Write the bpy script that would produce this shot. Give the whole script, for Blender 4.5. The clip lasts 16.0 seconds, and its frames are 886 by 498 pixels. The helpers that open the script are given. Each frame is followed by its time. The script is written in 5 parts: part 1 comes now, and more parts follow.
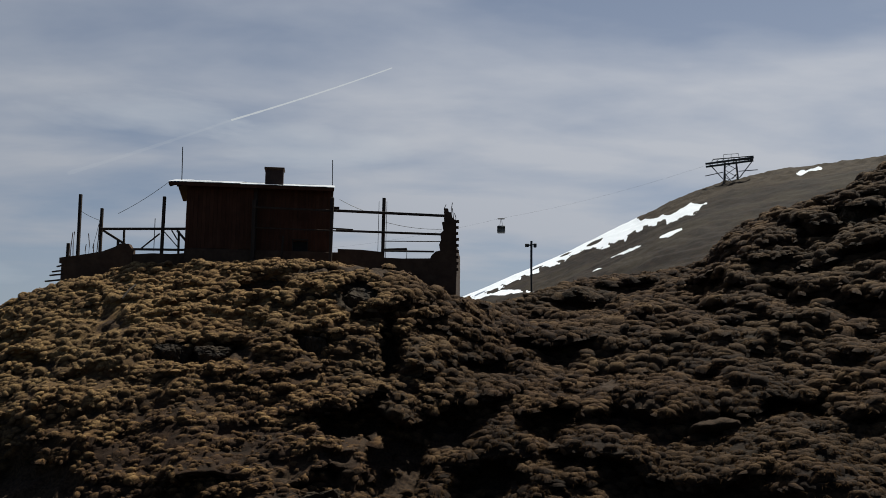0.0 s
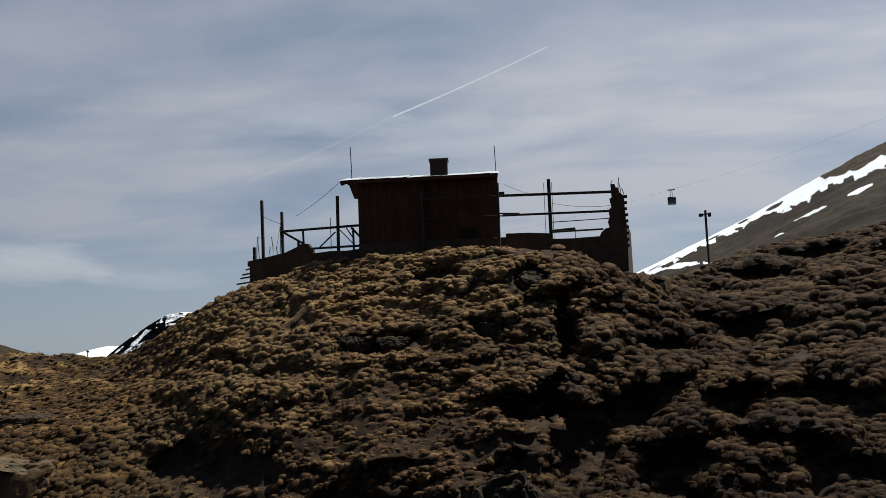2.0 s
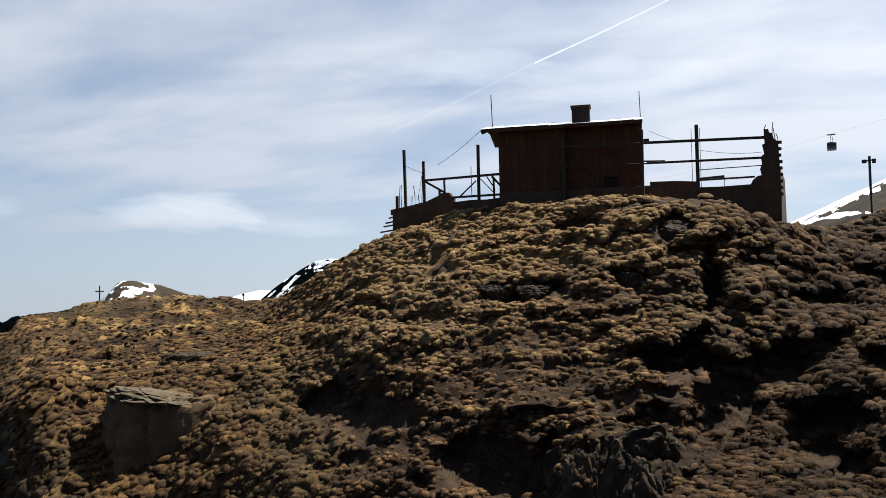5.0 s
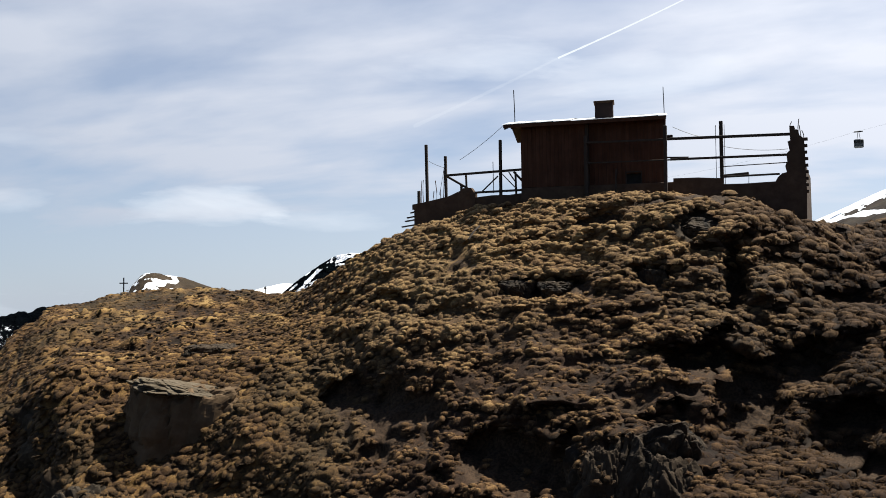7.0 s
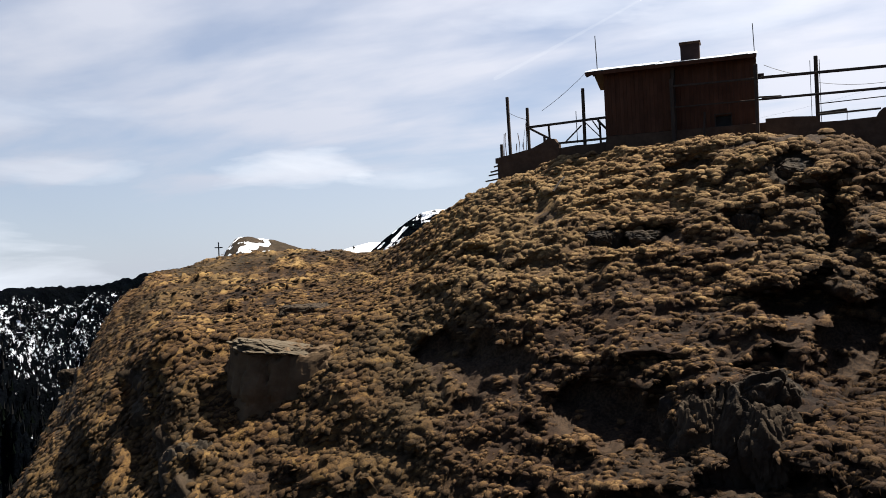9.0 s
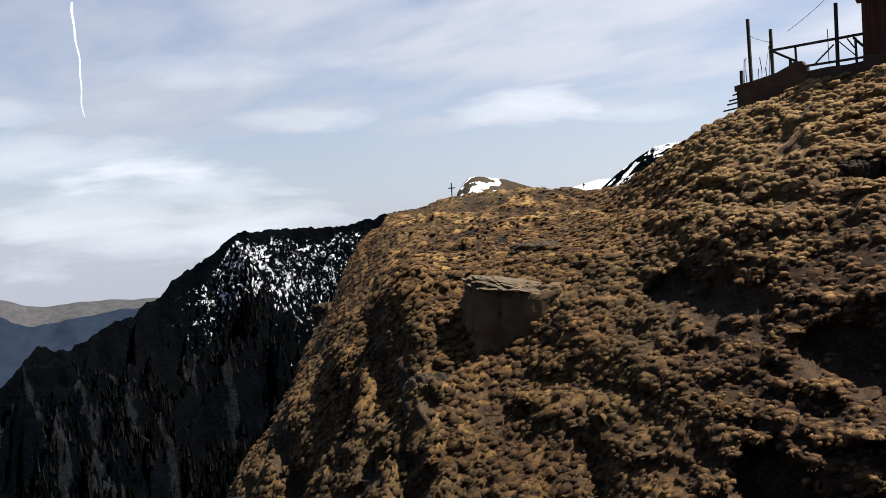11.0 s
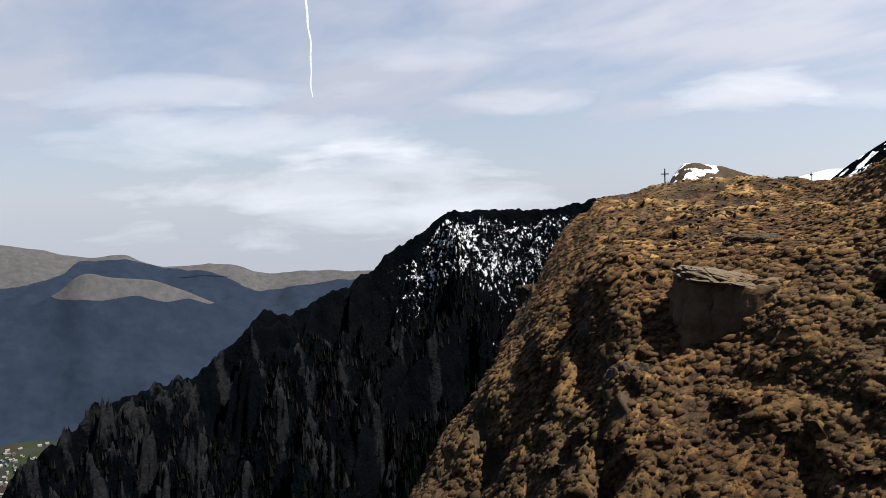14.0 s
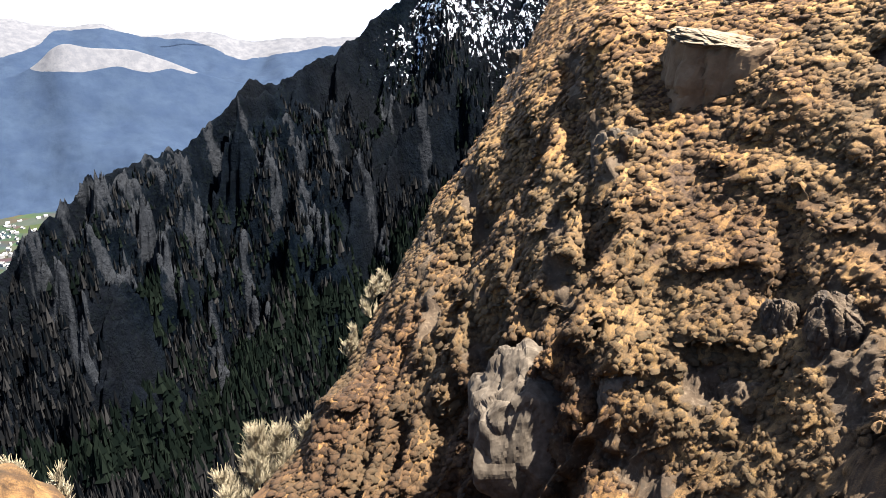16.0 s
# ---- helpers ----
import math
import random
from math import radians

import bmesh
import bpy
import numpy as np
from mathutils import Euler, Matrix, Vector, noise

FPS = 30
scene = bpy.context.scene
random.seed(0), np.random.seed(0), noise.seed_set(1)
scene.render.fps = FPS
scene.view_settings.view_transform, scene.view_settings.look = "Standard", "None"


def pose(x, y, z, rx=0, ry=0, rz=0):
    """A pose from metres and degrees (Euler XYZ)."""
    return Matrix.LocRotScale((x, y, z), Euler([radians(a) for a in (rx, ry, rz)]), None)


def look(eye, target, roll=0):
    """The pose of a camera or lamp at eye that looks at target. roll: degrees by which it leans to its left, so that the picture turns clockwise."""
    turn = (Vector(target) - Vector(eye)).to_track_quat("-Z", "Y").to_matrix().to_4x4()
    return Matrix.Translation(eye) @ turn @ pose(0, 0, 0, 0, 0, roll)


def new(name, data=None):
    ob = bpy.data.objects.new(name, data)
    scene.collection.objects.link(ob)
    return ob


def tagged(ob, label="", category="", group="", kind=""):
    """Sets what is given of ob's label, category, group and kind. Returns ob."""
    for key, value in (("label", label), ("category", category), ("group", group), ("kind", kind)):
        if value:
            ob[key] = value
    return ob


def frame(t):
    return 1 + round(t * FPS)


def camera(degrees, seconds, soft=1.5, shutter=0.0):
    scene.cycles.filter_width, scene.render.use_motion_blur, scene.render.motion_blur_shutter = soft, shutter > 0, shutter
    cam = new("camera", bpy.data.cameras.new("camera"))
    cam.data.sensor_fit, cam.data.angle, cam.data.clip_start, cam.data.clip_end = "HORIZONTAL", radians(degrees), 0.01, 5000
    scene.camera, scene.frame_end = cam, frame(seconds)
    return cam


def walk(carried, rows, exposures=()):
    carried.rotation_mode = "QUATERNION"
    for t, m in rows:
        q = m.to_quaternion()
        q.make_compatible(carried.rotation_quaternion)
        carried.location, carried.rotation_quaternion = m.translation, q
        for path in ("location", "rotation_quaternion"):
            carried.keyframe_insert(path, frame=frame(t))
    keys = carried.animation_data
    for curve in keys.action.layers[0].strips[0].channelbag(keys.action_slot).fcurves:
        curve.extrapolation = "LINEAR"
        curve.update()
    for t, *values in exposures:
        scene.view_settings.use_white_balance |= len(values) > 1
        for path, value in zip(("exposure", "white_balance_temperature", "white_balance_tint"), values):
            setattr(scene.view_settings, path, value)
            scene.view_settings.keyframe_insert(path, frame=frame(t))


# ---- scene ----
# camera: stands on one spot and pans; rows of seconds, yaw, pitch, roll
cam = camera(54.25, 16.0, soft=0.9)
ROWS = [
    (0.0, -0.50, 7.59, -0.59),
    (0.5, 1.70, 7.34, -0.23),
    (1.0, 4.89, 6.58, 0.10),
    (1.5, 8.02, 6.63, 1.47),
    (2.0, 11.07, 6.64, 2.27),
    (2.5, 16.94, 4.62, 2.68),
    (3.0, 18.20, 2.95, 2.05),
    (3.5, 18.10, 3.45, 2.29),
    (4.0, 19.37, 3.51, 2.26),
    (4.5, 20.01, 3.58, 2.24),
    (5.0, 20.28, 3.53, 1.19),
    (7.5, 22.54, 3.15, 0.45),
    (8.0, 24.60, 2.60, 0.56),
    (8.5, 26.31, -2.31, 1.62),
    (9.0, 27.39, 0.38, 2.62),
    (9.5, 32.85, -0.03, 3.12),
    (10.0, 37.85, -0.56, 3.74),
    (12.5, 45.91, -5.85, 2.82),
    (13.0, 47.04, -6.06, 2.53),
    (13.5, 50.00, -5.26, 3.25),
    (14.0, 56.28, -3.34, 1.82),
    (14.5, 58.06, -5.49, 2.06),
    (15.0, 58.51, -9.78, 2.58),
    (15.5, 56.24, -14.69, 2.08),
    (16.0, 55.46, -18.66, 2.50),
]
# seconds, stops, kelvin, tint
EXPOSURES = [(0.0, 0.32, 6250, 4), (2.0, 0.45, 6250, 4), (2.5, 0.85, 6250, 4), (3.0, 1.15, 6250, 4), (5.0, 1.25, 6250, 4), (8.0, 1.25, 6300, 6), (8.5, 1.0, 6300, 6), (9.0, 1.35, 6400, 8), (10.0, 1.35, 6400, 8), (12.5, 1.4, 6500, 9), (13.5, 1.4, 6500, 9), (14.0, 1.35, 6500, 9), (14.5, 1.15, 6500, 9), (15.0, 1.42, 6500, 9), (15.5, 2.15, 6200, 10), (16.0, 3.45, 6200, 10)]
walk(cam, [(t, pose(0, 0, 0, 90 + p, r, y)) for t, y, p, r in ROWS], EXPOSURES)

# ---- light: hazy spring sun behind the ridge, thin streaked cloud ----
SUN_AZ, SUN_EL = -40.0, 63.0


def heading(az, el=0.0):
    """Unit vector: az degrees to the left of ahead, el degrees up."""
    a, e = radians(az), radians(el)
    return Vector((-math.sin(a) * math.cos(e), math.cos(a) * math.cos(e), math.sin(e)))


sun_data = bpy.data.lights.new("sun", "SUN")
sun_data.energy, sun_data.angle, sun_data.color = 5.0, radians(0.6), (1.0, 0.94, 0.84)
sun = new("sun", sun_data)
sun.matrix_world = look(heading(SUN_AZ, SUN_EL) * 100, (0, 0, 0))

world = bpy.data.worlds.new("world")
scene.world = world
world.use_nodes = True


class Net:
    """Small helper to lay nodes in a tree."""

    def __init__(self, tree):
        self.tree = tree
        tree.nodes.clear()

    def node(self, kind, props=None, **links):
        n = self.tree.nodes.new(kind)
        for key, value in (props or {}).items():
            if key == "blend_type":
                n.blend_type = value
            elif key == "data_type":
                n.data_type = value
            elif key == "operation":
                n.operation = value
            elif key == "attribute_name":
                n.attribute_name = value
            elif key == "feature":
                n.feature = value
            elif key == "clamp":
                n.use_clamp = value
        for key, value in links.items():
            self.put(n, key, value)
        return n

    def put(self, n, key, value):
        socket = n.inputs[int(key[1:])] if key[0] == "i" and key[1:].isdigit() else n.inputs[key.replace("_", " ")]
        if isinstance(value, bpy.types.NodeSocket):
            self.tree.links.new(value, socket)
        else:
            socket.default_value = value

    def math(self, op, a, b=0.0, clamp=False):
        return self.node("ShaderNodeMath", {"operation": op, "clamp": clamp}, i0=a, i1=b).outputs[0]

    def mix(self, fac, a, b, blend="MIX"):
        n = self.tree.nodes.new("ShaderNodeMix")
        n.data_type, n.blend_type = "RGBA", blend
        for i, v in ((0, fac), (6, a), (7, b)):
            if isinstance(v, bpy.types.NodeSocket):
                self.tree.links.new(v, n.inputs[i])
            else:
                n.inputs[i].default_value = v if i == 0 else (*v[:3], 1.0)
        return n.outputs[2]

    def ramp(self, fac, *stops):
        n = self.tree.nodes.new("ShaderNodeValToRGB")
        e = n.color_ramp.elements
        while len(e) < len(stops):
            e.new(0.5)
        for el, (p, c) in zip(e, stops):
            el.position = p
            el.color = (c, c, c, 1.0) if isinstance(c, (int, float)) else (*c, 1.0)
        self.put(n, "Fac", fac)
        return n.outputs[0]

    def noise(self, vec, scale, detail=4.0, rough=0.55, dist=0.0):
        return self.node("ShaderNodeTexNoise", None, Vector=vec, Scale=scale, Detail=detail, Roughness=rough, Distortion=dist).outputs[0]

    def attr(self, name):
        return self.node("ShaderNodeAttribute", {"attribute_name": name}).outputs["Fac"]


w = Net(world.node_tree)
sky = w.node("ShaderNodeTexSky")
sky.sky_type, sky.sun_disc = "NISHITA", False
sky.sun_elevation, sky.sun_rotation = radians(SUN_EL), radians(-SUN_AZ)
sky.altitude, sky.air_density, sky.dust_density, sky.ozone_density = 1900, 1.0, 1.2, 1.0
way = w.node("ShaderNodeTexCoord").outputs["Generated"]
xyz = w.node("ShaderNodeSeparateXYZ", None, Vector=way)
up = w.math("ADD", w.math("MAXIMUM", xyz.outputs[2], 0.0), 0.16)
flat = w.node("ShaderNodeCombineXYZ", None, X=w.math("DIVIDE", xyz.outputs[0], up), Y=w.math("DIVIDE", xyz.outputs[1], up), Z=0.0).outputs[0]
drift = w.node("ShaderNodeMapping", None, Vector=flat, Rotation=(0, 0, radians(-24)), Scale=(0.85, 1.5, 1.0)).outputs[0]
veil = w.noise(drift, 0.75, 6.0, 0.52, 0.35)
puffs = w.noise(drift, 1.9, 5.0, 0.5, 0.2)
cover = w.ramp(w.math("ADD", w.math("MULTIPLY", veil, 0.55), w.math("MULTIPLY", puffs, 0.45)), (0.38, 0.44), (0.48, 0.70), (0.57, 0.96))
# cloud thins overhead, out of view, to lower the fill on the ground
cover = w.math("MULTIPLY", cover, w.ramp(xyz.outputs[2], (0.28, 1.0), (0.60, 0.15)))
low = w.ramp(xyz.outputs[2], (0.0, 0.80), (0.10, 0.62), (0.24, 0.2))
cover = w.math("MAXIMUM", w.math("MULTIPLY", cover, w.ramp(xyz.outputs[2], (0.0, 0.0), (0.10, 1.0))), low)
# northern cloud, unseen behind the view, is thinned to deepen the slope's shade
cover = w.math("MULTIPLY", cover, w.ramp(w.math("ADD", w.math("MULTIPLY", xyz.outputs[1], 0.5), 0.5), (0.30, 0.05), (0.48, 1.0)))
# long flat clouds that stand over the meadow and the valley: heading, elevation, half width, half height in degrees, strength
here = w.math("MULTIPLY", w.math("ARCTAN2", w.math("MULTIPLY", xyz.outputs[0], -1.0), xyz.outputs[1]), 57.2958)
tilt = w.math("MULTIPLY", w.math("ARCSINE", xyz.outputs[2]), 57.2958)
fluff = w.noise(w.node("ShaderNodeMapping", None, Vector=way, Scale=(5, 5, 22)).outputs[0], 1.0, 5.0, 0.55, 0.3)
lens = 0.0
for ca, ce, cw, ch, cs in ((38.6, 5.75, 7.5, 1.7, 0.75), (50.0, 6.2, 8.0, 1.1, 0.5), (29.0, 5.2, 5.0, 0.9, 0.35), (70.0, 3.9, 14.0, 2.4, 0.6), (73.0, 7.2, 12.0, 1.2, 0.4), (62.0, 0.0, 18.0, 4.2, 0.8), (20.0, 15.5, 8.0, 2.0, 0.4), (8.0, 14.2, 8.0, 1.8, 0.35), (55.0, 9.5, 14.0, 1.2, 0.3)):
    far_a = w.math("POWER", w.math("ABSOLUTE", w.math("DIVIDE", w.math("SUBTRACT", here, ca), cw)), 2.0)
    far_e = w.math("POWER", w.math("ABSOLUTE", w.math("DIVIDE", w.math("SUBTRACT", tilt, ce), ch)), 2.0)
    q = w.math("ADD", w.math("ADD", far_a, far_e), w.math("MULTIPLY", w.math("SUBTRACT", fluff, 0.42), 3.6))
    lens = w.math("ADD", lens, w.math("MULTIPLY", w.ramp(q, (0.0, 1.0), (0.45, 0.62), (0.8, 0.25), (1.0, 0.0)), cs))
toward = w.node("ShaderNodeVectorMath", {"operation": "DOT_PRODUCT"}, i0=way, i1=tuple(heading(SUN_AZ, SUN_EL))).outputs["Value"]
glow = w.ramp(toward, (0.05, 0.0), (0.45, 0.30), (0.75, 0.62), (1.0, 1.0))
cloud = w.mix(glow, (0.325, 0.343, 0.405), (0.87, 0.835, 0.875))
blue = w.mix(1.0, sky.outputs[0], (0.052, 0.0575, 0.063), "MULTIPLY")
out = w.mix(w.math("MINIMUM", lens, 1.0), w.mix(cover, blue, cloud), w.mix(glow, (0.50, 0.52, 0.57), (0.86, 0.83, 0.85)))
bg = w.node("ShaderNodeBackground", None, Color=out, Strength=0.7)
w.node("ShaderNodeOutputWorld", None, Surface=bg.outputs[0])

# ---- materials ----
def material(name):
    m = bpy.data.materials.new(name)
    m.use_nodes = True
    return m, Net(m.node_tree)


def finish(n, color, rough=0.8, bump=None, strength=0.5, distance=0.05, metal=0.0, spec=0.3, more=None):
    b = n.node("ShaderNodeBsdfPrincipled", None, Base_Color=color, Roughness=rough, Metallic=metal)
    b.inputs["Specular IOR Level"].default_value = spec
    if bump is not None:
        n.put(b, "Normal", n.node("ShaderNodeBump", None, Height=bump, Strength=strength, Distance=distance).outputs[0])
    n.node("ShaderNodeOutputMaterial", None, Surface=b.outputs[0])


def place_of(n):
    return n.node("ShaderNodeNewGeometry").outputs["Position"]


def rock_color(n, pos, scale=1.0):
    big = n.noise(pos, 0.55 * scale, 5, 0.6, 0.4)
    fine = n.noise(pos, 6.0 * scale, 6, 0.65)
    c = n.mix(n.ramp(big, (0.35, 0.0), (0.65, 1.0)), (0.019, 0.0122, 0.0072), (0.043, 0.029, 0.0175))
    c = n.mix(n.ramp(fine, (0.52, 0.0), (0.70, 0.7)), c, (0.092, 0.067, 0.043))
    return n.mix(n.ramp(n.noise(pos, 2.2 * scale, 4), (0.56, 0.0), (0.66, 0.7)), c, (0.020, 0.015, 0.010)), fine, big


def grass_material(name):
    m, n = material(name)
    pos = place_of(n)
    big = n.noise(pos, 0.10, 4, 0.55)
    mid = n.noise(pos, 0.9, 4, 0.6)
    fine = n.noise(pos, 9.0, 5, 0.7)
    fibre = n.noise(n.node("ShaderNodeMapping", None, Vector=pos, Scale=(24, 24, 14)).outputs[0], 1.0, 4, 0.7)
    # bleached tips over older, darker blades; tone also holds painted light and shade
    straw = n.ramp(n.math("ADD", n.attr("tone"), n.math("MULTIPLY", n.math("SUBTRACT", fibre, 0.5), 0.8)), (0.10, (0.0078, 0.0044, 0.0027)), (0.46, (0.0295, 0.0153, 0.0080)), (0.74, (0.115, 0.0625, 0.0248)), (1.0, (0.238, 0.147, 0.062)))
    straw = n.mix(n.ramp(mid, (0.48, 0.0), (0.70, 0.45)), straw, (0.0468, 0.0250, 0.0142))
    straw = n.mix(n.ramp(big, (0.46, 0.0), (0.60, 0.30)), straw, (0.0546, 0.0430, 0.0245))
    straw = n.mix(n.ramp(fine, (0.38, 0.5), (0.50, 0.0)), straw, (0.02418, 0.01404, 0.00741))
    straw = n.mix(n.attr("lush"), straw, n.mix(1.0, straw, (1.0, 0.985, 0.84), "MULTIPLY"))
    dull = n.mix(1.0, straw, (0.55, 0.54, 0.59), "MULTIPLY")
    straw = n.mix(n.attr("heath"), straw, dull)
    rock = rock_color(n, pos)[0]
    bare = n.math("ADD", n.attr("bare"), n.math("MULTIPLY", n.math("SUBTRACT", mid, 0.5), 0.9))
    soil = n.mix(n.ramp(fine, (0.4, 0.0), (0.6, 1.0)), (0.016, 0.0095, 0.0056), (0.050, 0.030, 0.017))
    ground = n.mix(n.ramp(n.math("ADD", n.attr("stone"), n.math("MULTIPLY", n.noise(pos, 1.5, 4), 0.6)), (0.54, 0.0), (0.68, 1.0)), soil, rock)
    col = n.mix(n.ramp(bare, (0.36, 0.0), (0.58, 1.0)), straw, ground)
    white = n.ramp(n.math("ADD", n.attr("snow"), n.math("MULTIPLY", n.math("SUBTRACT", n.noise(pos, 0.6, 5), 0.5), 0.4)), (0.50, 0.0), (0.54, 1.0))
    col = n.mix(white, col, (0.72, 0.74, 0.78))
    finish(n, col, 0.9, n.math("ADD", n.math("MULTIPLY", fibre, 0.5), fine), 0.75, 0.06, spec=0.12)
    return m


def rock_material(name, scale=1.0):
    m, n = material(name)
    pos = place_of(n)
    col, fine, big = rock_color(n, pos, scale)
    crack = n.node("ShaderNodeTexVoronoi", {"feature": "DISTANCE_TO_EDGE"}, Vector=n.node("ShaderNodeMapping", None, Vector=pos, Rotation=(0.3, 0.2, 0.4), Scale=(0.9 * scale, 0.9 * scale, 0.35 * scale)).outputs[0], Scale=1.0).outputs[0]
    split = n.node("ShaderNodeTexVoronoi", {"feature": "DISTANCE_TO_EDGE"}, Vector=n.node("ShaderNodeMapping", None, Vector=pos, Rotation=(0.2, 0.3, 0.1), Scale=(3.6 * scale, 3.6 * scale, 1.3 * scale)).outputs[0], Scale=1.0).outputs[0]
    crack = n.math("MINIMUM", crack, n.math("MULTIPLY", n.math("ADD", split, n.math("MULTIPLY", n.noise(pos, 3.0, 3), 0.12)), 0.6))
    col = n.mix(n.ramp(crack, (0.02, 0.85), (0.07, 0.0)), col, (0.012, 0.009, 0.007))
    finish(n, col, 0.88, n.math("ADD", n.math("MULTIPLY", n.ramp(crack, (0.0, 0.0), (0.1, 1.0)), 0.6), fine), 0.7, 0.05 / scale, spec=0.15)
    return m


def mountain_material(name):
    """Limestone with dwarf pine, brown beech wood and streaks of old snow; shade and haze blue are in the base colours.
    """
    m, n = material(name)
    pos = place_of(n)
    big = n.noise(pos, 0.008, 5, 0.6)
    mid = n.noise(n.node("ShaderNodeMapping", None, Vector=pos, Scale=(1, 1, 0.6)).outputs[0], 0.05, 6, 0.65)
    fine = n.noise(pos, 0.25, 5, 0.7)
    # near-black blue base: the slope's shade and haze are put into it
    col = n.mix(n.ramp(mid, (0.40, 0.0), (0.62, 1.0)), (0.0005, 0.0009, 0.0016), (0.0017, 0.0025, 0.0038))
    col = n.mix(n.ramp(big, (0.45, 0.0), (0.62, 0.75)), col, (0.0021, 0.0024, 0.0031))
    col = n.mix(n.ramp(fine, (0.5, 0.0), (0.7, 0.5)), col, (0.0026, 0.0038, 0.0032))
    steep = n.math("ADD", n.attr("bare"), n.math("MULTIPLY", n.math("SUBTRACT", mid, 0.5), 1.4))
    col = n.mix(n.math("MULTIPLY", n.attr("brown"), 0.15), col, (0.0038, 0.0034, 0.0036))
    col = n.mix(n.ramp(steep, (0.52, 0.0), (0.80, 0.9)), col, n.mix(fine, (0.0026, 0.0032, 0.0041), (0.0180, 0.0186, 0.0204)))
    blotch = n.noise(n.node("ShaderNodeMapping", None, Vector=pos, Rotation=(0.5, 0.6, radians(40)), Scale=(1.0, 1.0, 0.7)).outputs[0], 0.13, 6, 0.72, 0.6)
    white = n.math("ADD", n.attr("snow"), n.math("ADD", n.math("MULTIPLY", n.math("SUBTRACT", blotch, 0.5), 1.7), n.math("MULTIPLY", n.math("SUBTRACT", fine, 0.5), 1.0)))
    col = n.mix(n.ramp(white, (0.60, 0.0), (0.68, 1.0)), col, (0.60, 0.61, 0.66))
    finish(n, col, 0.95, n.math("ADD", mid, n.math("MULTIPLY", fine, 0.4)), 0.8, 8.0, spec=0.0)
    return m


def hills_material(name):
    """Far hills: bare pasture on the tops, forest below; distance haze is put into the colours."""
    m, n = material(name)
    pos = place_of(n)
    mid = n.noise(pos, 0.013, 6, 0.6)
    fine = n.noise(pos, 0.03, 5, 0.65)
    # haze blue is mixed into the forest colours, haze grey into the pasture
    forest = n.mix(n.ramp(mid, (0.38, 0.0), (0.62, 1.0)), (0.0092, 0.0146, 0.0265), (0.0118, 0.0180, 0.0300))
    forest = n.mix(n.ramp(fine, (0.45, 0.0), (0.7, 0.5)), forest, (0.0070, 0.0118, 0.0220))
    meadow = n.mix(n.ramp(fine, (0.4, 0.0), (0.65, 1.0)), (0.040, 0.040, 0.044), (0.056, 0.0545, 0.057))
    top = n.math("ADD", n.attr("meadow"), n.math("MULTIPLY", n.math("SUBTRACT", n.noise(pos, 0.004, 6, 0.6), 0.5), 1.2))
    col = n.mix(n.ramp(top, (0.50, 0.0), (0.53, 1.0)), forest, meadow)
    finish(n, col, 1.0, fine, 0.15, 20.0, spec=0.05)
    return m


def valley_material(name):
    m, n = material(name)
    pos = place_of(n)
    cell = n.node("ShaderNodeTexVoronoi", None, Vector=pos, Scale=0.012).outputs["Color"]
    field = n.mix(n.noise(pos, 0.02, 3), (0.010, 0.0140, 0.0080), (0.022, 0.0215, 0.0155))
    field = n.mix(0.35, field, cell, "OVERLAY")
    col = n.mix(n.ramp(n.noise(pos, 0.004, 5), (0.46, 0.0), (0.54, 1.0)), field, (0.010, 0.0155, 0.0190))
    finish(n, col, 1.0, spec=0.05)
    return m


def plain(name, a, b, scale=3.0, rough=0.8, bump=0.3, metal=0.0, stretch=(1, 1, 1), spec=0.3, vary=0.0):
    """Two-tone material with grain along one axis and stains."""
    m, n = material(name)
    co = n.node("ShaderNodeTexCoord").outputs["Object"]
    grain = n.noise(n.node("ShaderNodeMapping", None, Vector=co, Scale=stretch).outputs[0], scale, 6, 0.65)
    stain = n.noise(co, scale * 0.22, 4, 0.6)
    col = n.mix(n.ramp(grain, (0.35, 0.0), (0.65, 1.0)), a, b)
    col = n.mix(n.ramp(stain, (0.48, 0.0), (0.7, 0.6)), col, tuple(0.5 * v for v in a))
    if vary:
        rnd = n.node("ShaderNodeObjectInfo").outputs["Random"]
        col = n.mix(n.math("MULTIPLY", rnd, vary), col, tuple(0.45 * v for v in a))
    finish(n, col, rough, grain, bump, 0.02, metal, spec)
    return m


GRASS = grass_material("dry_tussock_grass")
ROCK = rock_material("weathered_conglomerate")
# the slab's sunlit top is put into this paler rock colour
PALE_ROCK = plain("pale_slab_rock", (0.062, 0.047, 0.031), (0.115, 0.092, 0.066), 2.5, 0.9, 0.6, spec=0.05)
BROWN_ROCK = plain("smooth_brown_rock", (0.060, 0.037, 0.020), (0.102, 0.067, 0.039), 1.2, 0.9, 0.6, spec=0.1)
COLUMN_ROCK = plain("grey_brown_rock", (0.028, 0.019, 0.0125), (0.056, 0.041, 0.028), 2.2, 0.92, 0.8, spec=0.08)
CRACKED_ROCK = plain("pale_cracked_rock", (0.026, 0.0195, 0.014), (0.068, 0.054, 0.040), 2.0, 0.92, 0.8, spec=0.08)
MOUNTAIN = mountain_material("dark_mountain")
HILLS = hills_material("far_hills")
VALLEY = valley_material("valley_fields")
WOOD = plain("red_brown_boards", (0.054, 0.022, 0.012), (0.084, 0.036, 0.021), 5.0, 0.85, 0.4, stretch=(1, 1, 0.12), spec=0.1, vary=0.35)
